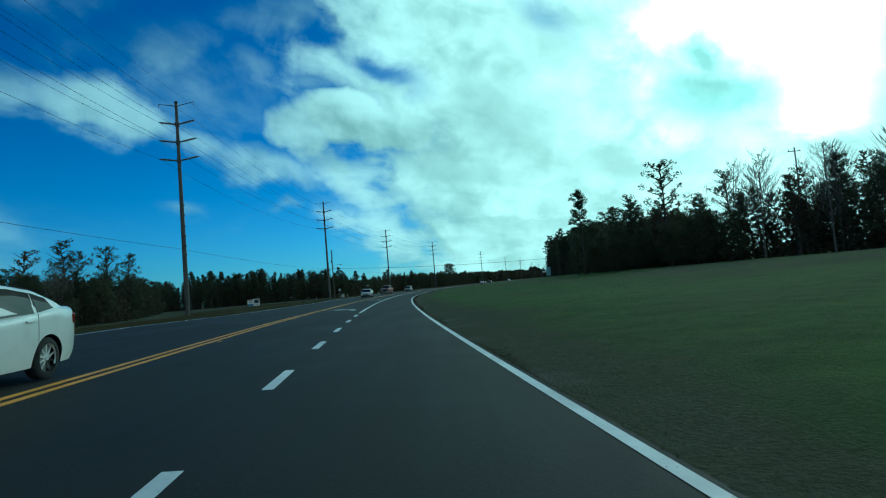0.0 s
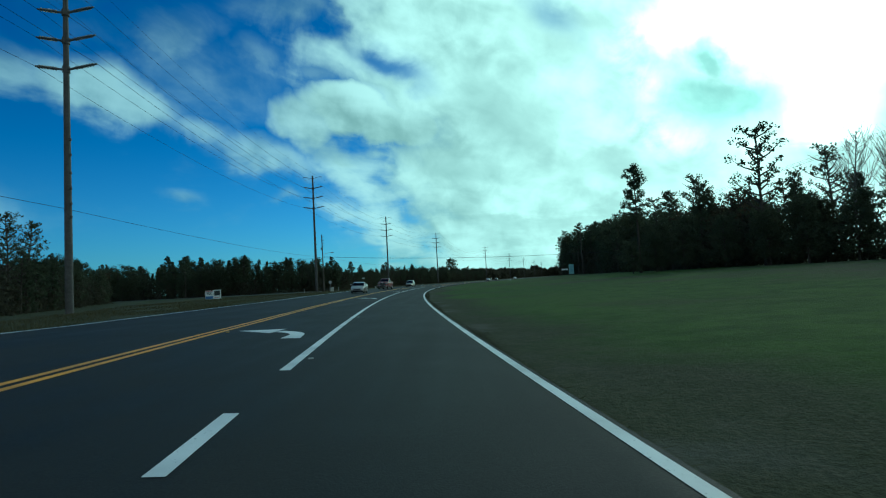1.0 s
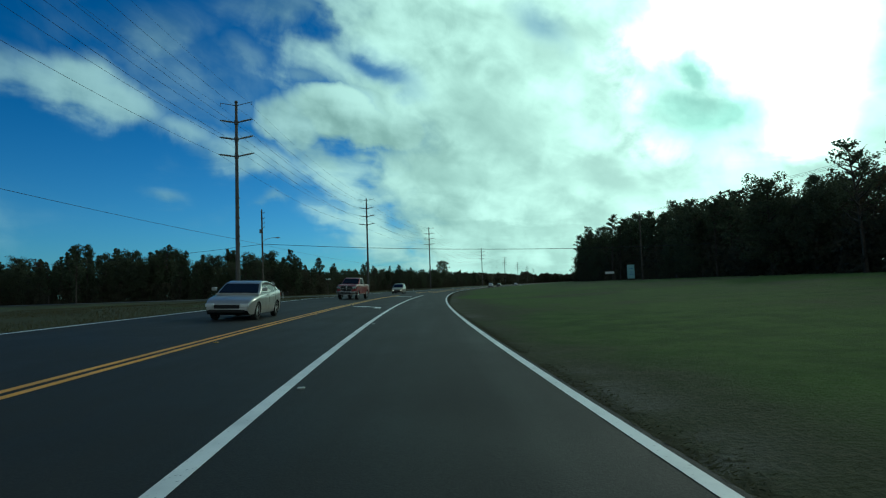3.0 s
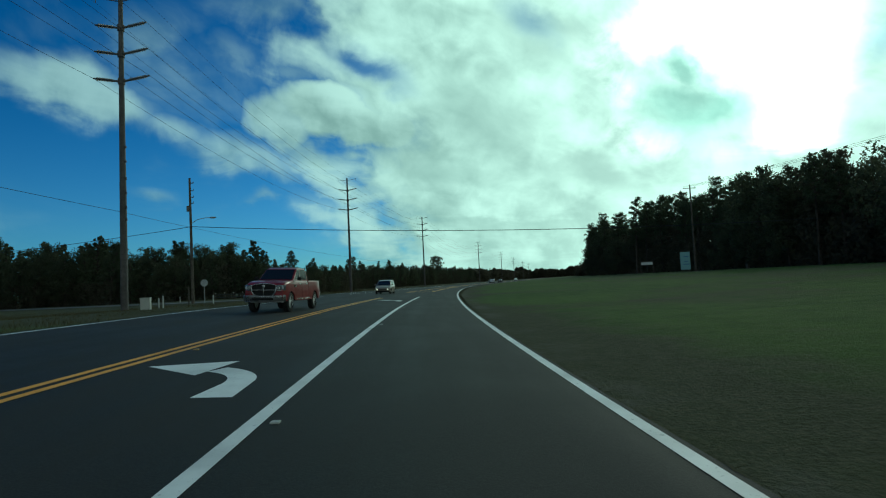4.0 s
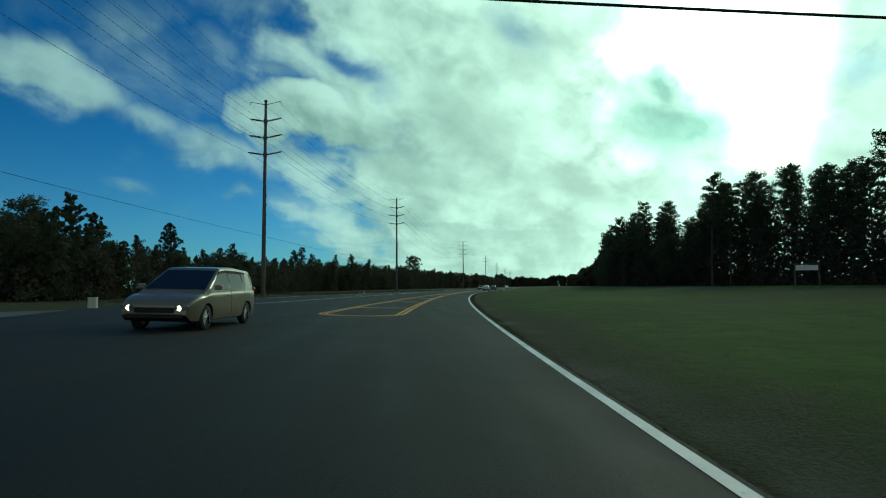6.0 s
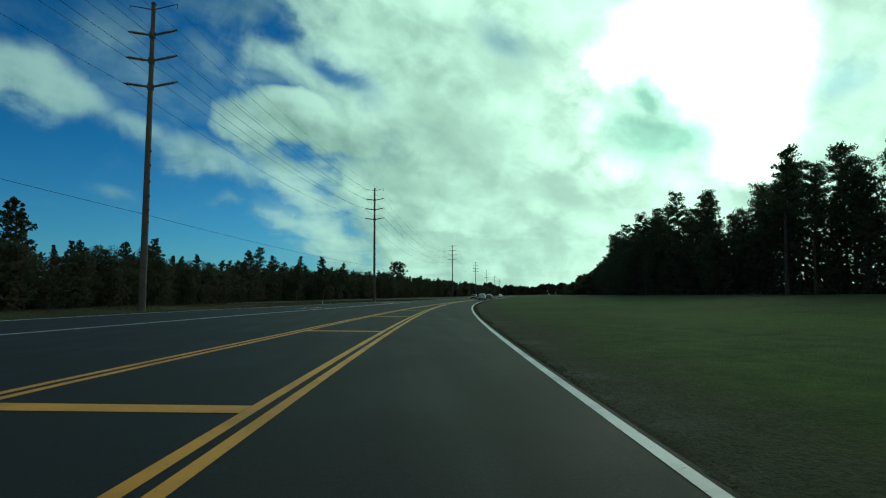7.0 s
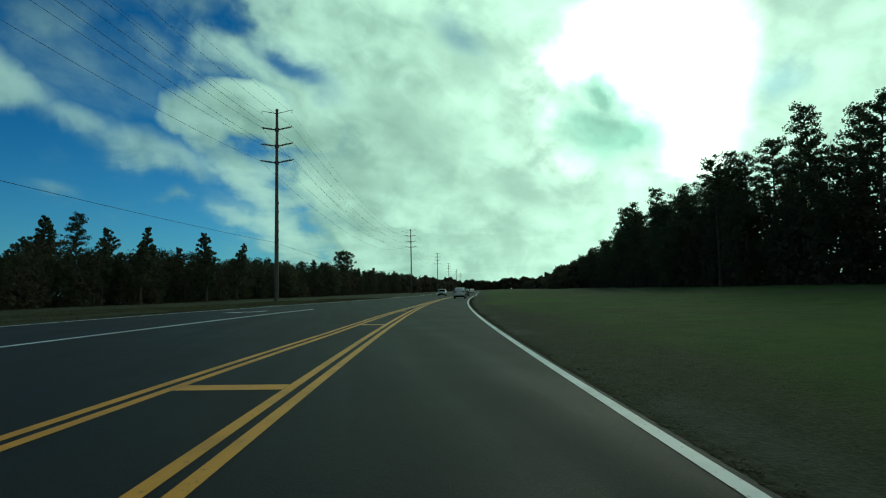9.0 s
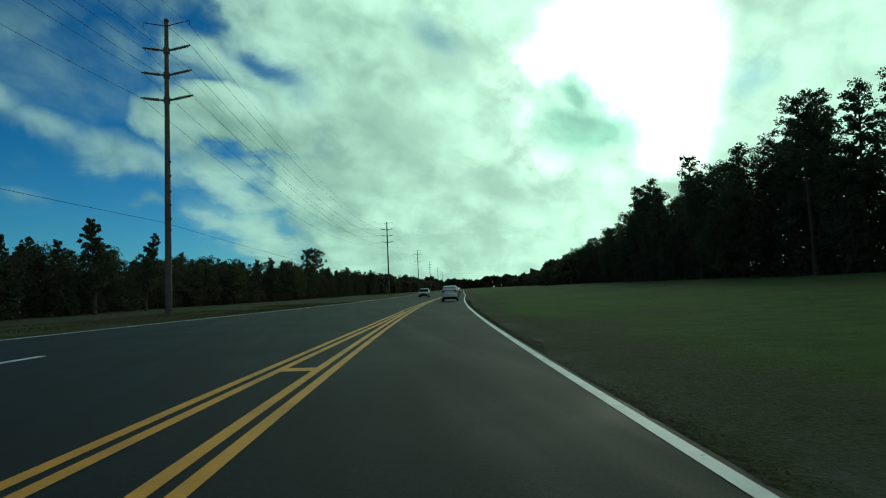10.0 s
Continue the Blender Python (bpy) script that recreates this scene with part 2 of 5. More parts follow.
def grass_material():
    n = material("mown grass", 0.95)
    n.shader.inputs["Specular IOR Level"].default_value = 0.08
    a, b, c = n.noise(n.place, 0.06, 4, 0.6), n.noise(n.place, 0.7, 6, 0.65), n.noise(n.place, 14.0, 4, 0.7)
    tuft = n.noise(n.place, 3.2, 5, 0.7)
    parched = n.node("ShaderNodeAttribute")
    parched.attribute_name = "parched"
    lush = n.noise(n.add("ShaderNodeMapping", {0: n.place, 3: (0.05, 0.028, 1.0)}), 1.0, 3, 0.5, 0.4)
    green = n.mix(n.step(b, 0.3, 0.7), (0.034, 0.068, 0.010, 1), (0.070, 0.128, 0.018, 1))
    green = n.mix(n.step(lush, 0.42, 0.66, 0.0, 0.6), green, (0.080, 0.136, 0.020, 1))
    green = n.mix(n.step(tuft, 0.45, 0.75, 0.0, 0.55), green, (0.030, 0.046, 0.012, 1))
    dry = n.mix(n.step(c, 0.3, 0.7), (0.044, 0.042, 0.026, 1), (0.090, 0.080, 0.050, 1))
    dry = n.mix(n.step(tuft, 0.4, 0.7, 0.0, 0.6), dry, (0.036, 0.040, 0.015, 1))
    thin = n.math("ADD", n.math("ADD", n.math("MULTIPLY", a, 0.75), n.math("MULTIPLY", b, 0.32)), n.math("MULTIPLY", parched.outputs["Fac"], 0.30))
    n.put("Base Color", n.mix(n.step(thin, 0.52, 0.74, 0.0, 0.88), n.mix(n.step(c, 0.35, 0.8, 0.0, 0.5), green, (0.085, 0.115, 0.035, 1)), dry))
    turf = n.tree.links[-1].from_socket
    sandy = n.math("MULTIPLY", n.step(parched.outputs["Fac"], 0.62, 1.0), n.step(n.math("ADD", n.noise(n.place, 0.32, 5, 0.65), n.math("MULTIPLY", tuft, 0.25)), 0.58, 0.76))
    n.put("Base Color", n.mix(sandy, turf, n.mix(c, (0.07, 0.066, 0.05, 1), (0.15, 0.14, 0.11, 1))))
    bumped(n, n.math("ADD", c, n.math("MULTIPLY", b, 0.6)), 0.8, 0.06)
    return n.made


def leaf_material(name, dark, light):
    n = material(name, 0.85)
    n.shader.inputs["Specular IOR Level"].default_value = 0.15
    each = n.add("ShaderNodeObjectInfo", (), 5)
    island = n.add("ShaderNodeNewGeometry", (), 8)
    fac = n.math("ADD", n.math("MULTIPLY", island, 0.65), n.math("MULTIPLY", each, 0.35))
    tone = n.mix(fac, (*dark, 1), (*light, 1))
    n.put("Base Color", tone)
    thin = n.add("ShaderNodeBsdfTranslucent", {0: tone})
    n.node("ShaderNodeOutputMaterial", {0: n.add("ShaderNodeMixShader", {0: 0.42, 1: n.shader.outputs[0], 2: thin})}).is_active_output = True
    return n.made


ASPHALT = asphalt_material()
SIDE_ASPHALT = mottled("old asphalt", (0.06, 0.06, 0.058), (0.105, 0.103, 0.098), 0.6, 0.9, bump=0.3, fine=40)
WHITE_LINE = paint_material("white road paint", (0.84, 0.84, 0.80), (0.10, 0.10, 0.10))
YELLOW_LINE = paint_material("yellow road paint", (0.86, 0.37, 0.020), (0.11, 0.085, 0.04))
GRASS = grass_material()
NEEDLES = leaf_material("pine needles", (0.056, 0.070, 0.042), (0.098, 0.112, 0.066))
LEAVES = leaf_material("dark leaves", (0.058, 0.068, 0.040), (0.100, 0.108, 0.064))
BROWN_LEAVES = leaf_material("dry brown leaves", (0.075, 0.052, 0.030), (0.125, 0.088, 0.050))
THICKET = leaf_material("brown-green thicket", (0.054, 0.050, 0.034), (0.088, 0.078, 0.052))
BARK = mottled("bark", (0.030, 0.023, 0.017), (0.085, 0.066, 0.050), 3.0, 0.95, bump=0.8, fine=7)
GREY_BARK = mottled("grey bark", (0.07, 0.06, 0.052), (0.15, 0.135, 0.12), 3.0, 0.95, bump=0.6, fine=7)
STEEL = mottled("weathered steel pole", (0.050, 0.042, 0.040), (0.095, 0.082, 0.076), 0.8, 0.7, 0.0, bump=0.1)
WOOD = mottled("weathered pole wood", (0.055, 0.043, 0.033), (0.12, 0.098, 0.078), 2.5, 0.92, bump=0.4)
CABLE = painted("black cable", (0.018, 0.018, 0.020), 0.6)
INSULATOR = painted("grey insulator", (0.10, 0.10, 0.105), 0.45)
GALVANISED = mottled("galvanised metal", (0.26, 0.27, 0.27), (0.42, 0.43, 0.43), 4.0, 0.5, 0.7)


# ---- the line of the road ----
# x of the driven line for a y; the road follows it
LINE = (14.338, 15.212, -29.314, -25.32, 9.454, 6.015, 37.642, 25.659, -3.986)
_ys = np.arange(-400.0, 4001.0, 1.0)
_in = np.clip(_ys, -50.0, 430.0)
_slope = np.polyval(np.polyder(LINE), (_in - 200.0) / 250.0) / 250.0
_xs = np.polyval(LINE, (_in - 200.0) / 250.0) + _slope * (_ys - _in)


def line_x(y):
    return float(np.interp(y, _ys, _xs))


def line_turn(y):
    """The road's heading at y: radians to the left of +y."""
    return -math.atan(float(np.interp(y, _ys, _slope)))


def bank(y, u):
    """The road leans to the right through the bend: its left side lies higher."""
    lean = float(np.interp(y, [-20, 0, 25, 45, 70, 100, 130, 150, 180, 200, 240, 265, 320], [0.06, 0.062, 0.06, 0.04, 0.034, 0.040, 0.048, 0.038, 0.022, 0.014, 0.012, 0.02, 0.015]))
    high = lean * min(11.0, max(-2.6, -u))
    if u > 2.6:
        high *= max(0.0, 1 - (u - 2.6) / 8.0)
    if u < -22.0:
        high += (0.22 - high) * min(1.0, (-u - 22.0) / 10.0)
    return high


def road(y, u, z=0.0):
    """The place u metres to the right of the driven line, abreast of y, z above the road."""
    a = line_turn(y)
    return Vector((line_x(y) + u * math.cos(a), y + u * math.sin(a), z + bank(y, u)))


def side_middle(u):
    """Where the middle line of the side road lies, for an offset u from the highway."""
    return 171.0 + 0.33 * (-u - 13)


def side_half(u):
    return 5.2 + 16.0 * max(0.0, 1 - (-u - 13.0) / 16.0) ** 2.2 if u < -13.0 else 21.2


def rise(x, y):
    """The height of the ground."""
    u = (x - line_x(y)) * math.cos(line_turn(y))
    t = min(1.0, max(0.0, (u - 10.0) / 34.0))
    z = 1.15 * t * t * (3 - 2 * t)
    rough = noise.noise(Vector((x * 0.05, y * 0.05, 0))) * 0.16 + noise.noise(Vector((x * 0.4, y * 0.4, 3))) * 0.035
    off = min(1.0, max(0.0, max(u - 2.4, -u - 23.0) / 5.0))
    if u < -11.0:
        off *= min(1.0, max(0.0, (abs(y - side_middle(u)) - side_half(u) - 1.5) / 4.0))
    return z + rough * off + bank(y, u) - 0.03 - 0.05 * (1 - off)


# ---- building helpers ----
def mesh_from(name, verts, faces, mat, smooth=False):
    me = bpy.data.meshes.new(name)
    me.from_pydata([tuple(v) for v in verts], [], faces)
    for m in mat if isinstance(mat, (list, tuple)) else [mat]:
        me.materials.append(m)
    if smooth:
        me.polygons.foreach_set("use_smooth", [True] * len(me.polygons))
    me.update()
    return me


def part(name, bm, mat, parent=None, label="", smooth=False):
    """Links a bmesh as one mesh object, under a thing or a part where one is given."""
    me = bpy.data.meshes.new(name)
    bm.normal_update()
    bm.to_mesh(me)
    bm.free()
    for m in mat if isinstance(mat, (list, tuple)) else [mat]:
        me.materials.append(m)
    if smooth:
        me.polygons.foreach_set("use_smooth", [True] * len(me.polygons))
    ob = new(name, me)
    ob.parent = parent
    return tagged(ob, label) if label else ob


def shaded(ob, degrees=32):
    ob.data.polygons.foreach_set("use_smooth", [True] * len(ob.data.polygons))
    ob.data.set_sharp_from_angle(angle=radians(degrees))
    return ob


def thing(name, label, category, group="", kind="", at=(0, 0, 0), turn=0.0, lean=0.0):
    ob = new(name)
    ob.empty_display_size = 0.3
    ob.matrix_world = Matrix.Translation(at) @ Matrix.Rotation(lean, 4, "Y") @ Matrix.Rotation(turn, 4, "Z")
    return tagged(ob, label, category, group, kind)


def add_box(bm, size, at=(0, 0, 0), turn=(0, 0, 0), bevel=0.0):
    m = Matrix.Translation(at) @ Euler(turn).to_matrix().to_4x4() @ Matrix.Diagonal((*size, 1))
    got = bmesh.ops.create_cube(bm, size=1, matrix=m)
    if bevel:
        edges = list({e for v in got["verts"] for e in v.link_edges})
        bmesh.ops.bevel(bm, geom=edges, offset=bevel, segments=2, affect="EDGES", profile=0.5)


def add_rod(bm, a, b, r0, r1=None, sides=8):
    a, b = Vector(a), Vector(b)
    d = b - a
    m = Matrix.Translation((a + b) / 2) @ d.to_track_quat("Z", "Y").to_matrix().to_4x4()
    bmesh.ops.create_cone(bm, cap_ends=True, segments=sides, radius1=r0, radius2=r0 if r1 is None else r1, depth=d.length, matrix=m)


STATIONS = list(range(-90, 420)) + list(range(420, 1501, 5))  # shared by the road and its markings, so that they lie flush


def ribbon(name, mat, y0, y1, left, right, z, parent=None, depth=0.0):
    """A strip along the road between two offsets, each a number or a function of y."""
    lf = left if callable(left) else (lambda y: left)
    rf = right if callable(right) else (lambda y: right)
    stations = [y0] + [y for y in STATIONS if y0 + 0.05 < y < y1 - 0.05] + [y1]
    count = len(stations) - 1
    rows = []
    for y in stations:
        a, b = lf(y), rf(y)
        us = [a, -11.0, -8.5, -6.0, -4.0, -2.0, 0.0, b] if depth else [a, b]
        row = [road(y, u, z) for u in us]
        if depth:
            row = [row[0] - Vector((0, 0, depth))] + row + [row[-1] - Vector((0, 0, depth))]
        rows.append(row)
    k = len(rows[0])
    verts = [v for row in rows for v in row]
    faces = [(i * k + c, i * k + c + 1, (i + 1) * k + c + 1, (i + 1) * k + c) for i in range(count) for c in range(k - 1)]
    ob = new(name, mesh_from(name, verts, faces, mat))
    ob.parent = parent
    return ob


# ---- ground and road ----
def left_edge(y):
    return float(np.interp(y, [0, 140, 157, 172, 188, 203, 228, 244, 262, 285, 300, 320, 350, 420], [-11.05, -11.05, -11.3, -14.5, -20.5, -22.3, -21.4, -19.4, -16.9, -14.7, -13.2, -11.9, -11.4, -11.2]))


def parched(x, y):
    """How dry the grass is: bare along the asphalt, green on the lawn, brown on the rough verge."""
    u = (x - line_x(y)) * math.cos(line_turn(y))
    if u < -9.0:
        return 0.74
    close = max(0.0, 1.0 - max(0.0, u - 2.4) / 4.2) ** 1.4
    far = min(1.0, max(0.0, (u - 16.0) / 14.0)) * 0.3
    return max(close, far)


def build_ground():
    def steps(fine_from, fine_to, fine, reach):
        out = list(np.arange(fine_from, fine_to + 0.01, fine))
        d = fine
        while out[-1] < reach:
            d *= 1.35
            out.append(out[-1] + d)
        d, low = fine, [out[0]]
        while low[-1] > -reach:
            d *= 1.35
            low.append(low[-1] - d)
        return low[:0:-1] + out

    gx, gy = steps(-50, 75, 1.6, 4200), steps(-20, 420, 2.5, 4500)
    verts = [(x, y, rise(x, y)) for y in gy for x in gx]
    n = len(gx)
    faces = [(j * n + i, j * n + i + 1, (j + 1) * n + i + 1, (j + 1) * n + i) for j in range(len(gy) - 1) for i in range(n - 1)]
    me = mesh_from("ground", verts, faces, GRASS, True)
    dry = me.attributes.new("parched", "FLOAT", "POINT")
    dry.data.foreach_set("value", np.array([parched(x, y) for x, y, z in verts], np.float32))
    tagged(new("ground", me), "mown green roadside grass with dry patches", "ground", kind="structure")


build_ground()


highway = ribbon("road", ASPHALT, -90, 1500, lambda y: left_edge(y) - 0.4, 2.1, 0.0, depth=0.09)
tagged(highway, "dark grey asphalt highway with worn wheel tracks", "road", kind="structure")

PAINT_Z = 0.006


def marking(name, label, mat, y0, y1, u, width):
    uf = u if callable(u) else (lambda y: u)
    ob = ribbon(name, mat, y0, y1, lambda y: uf(y) - width / 2, lambda y: uf(y) + width / 2, PAINT_Z)
    return tagged(ob, label, "road marking", kind="structure")


marking("edge_line", "solid white edge line on the asphalt", WHITE_LINE, -80, 1200, 1.95, 0.15)
marking("edge_line", "solid white edge line on the asphalt", WHITE_LINE, -80, 146.8, left_edge, 0.18)
marking("edge_line", "solid white edge line on the asphalt", WHITE_LINE, 205, 1200, left_edge, 0.26)
marking("lane_line", "solid white line beside the turn lane", WHITE_LINE, 33.2, 153.8, -1.62, 0.16)
for k in range(16):
    y = 33.78 - 5.18 * (k + 1)
    tagged(ribbon("lane_dash", WHITE_LINE, y, y + 1.83, -1.70, -1.54, PAINT_Z), "short white dash of the lane line", "road marking", "lane dashes", "structure")
for u in (-4.78, -5.05):
    marking("centre_line", "one of two solid yellow centre lines", YELLOW_LINE, -80, 152.2, u, 0.14)

# the painted island past the side road: two pairs of yellow lines that close towards each other
NOSE_Y = 181.3


def island_left(y):
    return float(np.interp(y, [181, 190, 200, 216, 230, 242, 251, 266, 280, 292, 320], [-5.25, -5.15, -4.82, -4.40, -4.02, -3.58, -3.15, -2.72, -2.28, -2.12, -1.86]))


for gap in (0.0, 0.27):
    marking("island_line", "solid yellow line along the painted island", YELLOW_LINE, NOSE_Y, 320, (lambda g: lambda y: -1.72 - g)(gap), 0.15)
    marking("island_line", "solid yellow line along the painted island", YELLOW_LINE, NOSE_Y, 320 - 104 * gap, (lambda g: lambda y: island_left(y) - 0.28 + g)(gap), 0.15)
    marking("centre_line", "one of two solid yellow centre lines", YELLOW_LINE, 320, 1200, -1.72 - gap, 0.15)


def island_nose(grow):
    """One rounded end line of the island, from its left pair of lines round to the right pair."""
    pts = []
    for i in range(17):
        a = math.pi * i / 16
        mid, half = -3.625, 1.635 + grow
        pts.append((mid - half * math.cos(a), NOSE_Y - (2.0 + grow) * math.sin(a) ** 0.8))
    verts, faces = [], []
    for i, (u, y) in enumerate(pts):
        p, q = pts[max(0, i - 1)], pts[min(16, i + 1)]
        d = Vector((q[0] - p[0], q[1] - p[1])).normalized() * 0.075
        verts += [road(y - d.x, u + d.y, PAINT_Z), road(y + d.x, u - d.y, PAINT_Z)]
    for i in range(16):
        faces.append((2 * i, 2 * i + 1, 2 * i + 3, 2 * i + 2))
    tagged(new("island_line", mesh_from("island_line", verts, faces, YELLOW_LINE)), "rounded yellow end line of the painted island", "road marking", kind="structure")


island_nose(0.0)
island_nose(0.27)
for k in range(11):
    y = 188.35 + 13.38 * k
    a, b = island_left(y) + 0.07, -2.07
    if b - a > 0.3:
        verts = [road(y + dy, u, PAINT_Z) for dy, u in ((-0.2, a), (-0.2, b), (0.2, b), (0.2, a))]
        tagged(new("island_bar", mesh_from("island_bar", verts, [(0, 1, 2, 3)], YELLOW_LINE)), "yellow cross bar of the painted island", "road marking", "island bars", "structure")


def slip_line(y):
    return float(np.interp(y, [183, 205, 224, 242, 270, 290], [-14.9, -13.1, -11.9, -10.8, -9.1, -8.5]))


marking("lane_line", "solid white line beside the right-turn lane", WHITE_LINE, 184, 272, slip_line, 0.22)


def turn_arrow(y, u, side=1.0, turn=0.0):
    """A curved arrow painted in a turn lane; its foot is at y, its head points left (or right)."""
    outer = [(0.55 - 1.75 * (1 - math.cos(a)), 1.0 + 1.75 * math.sin(a)) for a in [math.pi / 2 * i / 10 for i in range(8)]]
    inner = [(0.10 - 1.25 * (1 - math.cos(a)), 1.0 + 1.25 * math.sin(a)) for a in [math.pi / 2 * i / 10 for i in range(8)]]
    verts = [(0.62, 0.0), (0.05, 0.0)]
    faces = []
    for (a, b), (c, d) in zip(outer, inner):
        verts += [(a, b), (c, d)]
    for i in range(len(outer)):
        faces.append((2 * i, 2 * i + 1, 2 * i + 3, 2 * i + 2))
    k = len(verts)
    verts += [(-0.45, 3.35), (-0.65, 1.75), (-1.95, 2.75)]
    faces.append((k, k + 2, k + 1))
    c, s = math.cos(turn), math.sin(turn)
    verts = [road(y + 0.7 + 0.9 * (px * s + py * c), u + 0.84 * side * (px * c - py * s), PAINT_Z) for px, py in verts]
    tagged(new("turn_arrow", mesh_from("turn_arrow", verts, faces, WHITE_LINE)), "white curved arrow painted in the turn lane", "road marking", "turn arrows", "structure")


for y in (37.6, 72.2, 108.2, 141.3):
    turn_arrow(y, -2.75)
for y in (197.5, 236.0, 268.5):
    turn_arrow(y, slip_line(y) - 2.4, -1.0, 3.1)

# the side road
def build_side_road():
    verts, faces = [], []
    n = 70
    for i in range(n + 1):
        t = i / n
        u = -11.0 - 270.0 * t * (0.25 + 0.75 * t)
        flare = 13.0 * max(0.0, 1 - max(0.0, -u - 13.0) / 16.0) ** 2.2
        yc = side_middle(u)
        for y in (yc - 5.2 - flare, yc, yc + 5.2 + flare * 1.6):
            verts.append(road(y, u, -0.02))
    for i in range(n):
        p, q = 3 * i, 3 * i + 3
        faces += [(p, p + 1, q + 1, q), (p + 1, p + 2, q + 2, q + 1)]
    tagged(new("side_road", mesh_from("side_road", verts, faces, SIDE_ASPHALT)), "pale worn asphalt side road joining the highway", "road", kind="structure")


build_side_road()

# ---- power line ----
POLE_H = 26.2
POLES = [(-24.0, -16.0), (-31.8, 66.2), (-32.8, 147.8), (-25.8, 229.6), (-9.2, 310.7), (25.6, 456.8), (59.5, 599.0), (93.0, 740.0), (128.0, 880.0), (162.0, 1020.0)]
ARMS = ((23.85, 2.15), (21.6, 2.25), (19.3, 2.35))  # height, half width


def pole_turn(k):
    a, b = POLES[max(0, k - 1)], POLES[min(len(POLES) - 1, k + 1)]
    return math.atan2(-(b[0] - a[0]), b[1] - a[1])


def build_power_pole():
    pole = thing("power_pole", "tall brown steel transmission pole with three pairs of upswept insulator arms", "power pole", "transmission poles")
    bm = bmesh.new()
    add_rod(bm, (0, 0, -0.4), (0, 0, 10.5), 0.29, 0.25, 14)
    add_rod(bm, (0, 0, 10.4), (0, 0, POLE_H), 0.245, 0.17, 14)
    shaded(part("mast", bm, STEEL, pole), 40)
    bm = bmesh.new()
    add_rod(bm, (0, 0, POLE_H), (0, 0, POLE_H + 0.18), 0.23, 0.17, 12)
    part("cap", bm, STEEL, pole)
    for side in (-1, 1):
        bm = bmesh.new()
        add_rod(bm, (0, 0, POLE_H - 0.45), (side * 2.1, 0, POLE_H - 0.02), 0.055, 0.035, 6)
        add_rod(bm, (side * 2.1, 0, POLE_H), (side * 2.1, 0, POLE_H - 0.45), 0.035, 0.03, 6)
        part("top_bracket", bm, STEEL, pole, "thin shield wire bracket with a hanging hook")
        for z, half in ARMS:
            bm = bmesh.new()
            add_rod(bm, (side * 0.2, 0, z - 0.35), (side * half, 0, z + 0.02), 0.10, 0.07, 8)
            for i in range(7):
                t = 0.28 + 0.095 * i
                c = Vector((side * (0.2 + (half - 0.2) * t), 0, z - 0.35 + 0.37 * t))
                d = Vector((side * (half - 0.2), 0, 0.37)).normalized() * 0.035
                add_rod(bm, c - d, c + d, 0.155, 0.13, 8)
            part("insulator_arm", bm, INSULATOR, pole, "dark ribbed insulator arm, upswept")
    for z, half in ARMS:
        bm = bmesh.new()
        add_rod(bm, (0, 0, z - 0.62), (0, 0, z - 0.12), 0.27, 0.27, 12)
        part("collar", bm, STEEL, pole)
    for z in (7.4, 8.4, 9.6, 10.8, 12.2, 13.4):
        bm = bmesh.new()
        add_box(bm, (0.16, 0.14, 0.2), (0.27, -0.08, z), bevel=0.02)
        part("step_bracket", bm, STEEL, pole)
    return pole


first_pole = build_power_pole()
for k, (x, y) in enumerate(POLES):
    m = Matrix.Translation((x, y, rise(x, y) - 0.02)) @ Matrix.Rotation(pole_turn(k), 4, "Z")
    if k == 0:
        first_pole.matrix_world = m
    else:
        copy_thing(first_pole, m)


def cable(name, label, points, radius, sag, mat=CABLE, category="cable", group=""):
    """A hanging cable through the points, four-sided, sagging between them."""
    line = []
    for a, b in zip(points, points[1:]):
        a, b = Vector(a), Vector(b)
        span = (b - a).length
        steps = 14 if span > 25 else 6
        drop = sag * (span / 80.0) ** 2
        for i in range(steps):
            t = i / steps
            line.append(a.lerp(b, t) - Vector((0, 0, 4 * drop * t * (1 - t))))
    line.append(Vector(points[-1]))
    verts, faces = [], []
    for i, p in enumerate(line):
        d = (line[min(len(line) - 1, i + 1)] - line[max(0, i - 1)]).normalized()
        side = d.cross(Vector((0, 0, 1))).normalized()
        up = side.cross(d)
        verts += [p + side * radius, p + up * radius, p - side * radius, p - up * radius]
    for i in range(len(line) - 1):
        for c in range(4):
            faces.append((4 * i + c, 4 * i + (c + 1) % 4, 4 * i + 4 + (c + 1) % 4, 4 * i + 4 + c))
    return tagged(new(name, mesh_from(name, verts, faces, mat)), label, category, group)


def on_pole(k, across, z):
    x, y = POLES[k]
    a = pole_turn(k)
    return (x + across * math.cos(a), y + across * math.sin(a), z + rise(x, y))


for side in (-1, 1):
    for z, half in ARMS:
        cable("power_line", "dark power conductor strung from pole to pole", [on_pole(k, side * half, z) for k in range(len(POLES))], 0.017, 1.5, group="power conductors")
    cable("shield_wire", "thin shield wire along the pole tops", [on_pole(k, side * 2.1, POLE_H - 0.45) for k in range(len(POLES))], 0.011, 1.7, group="shield wires")
cable("telephone_cable", "black communication cable slung low along the poles", [on_pole(0, -0.4, 8.1), on_pole(1, -0.4, 8.1), on_pole(2, -0.4, 8.1), (-35.8, 168.0, 9.2), on_pole(3, -0.4, 8.1), on_pole(4, -0.4, 8.1), on_pole(5, -0.4, 8.1)], 0.016, 0.45)

# ---- trees ----
rng = np.random.default_rng(7)


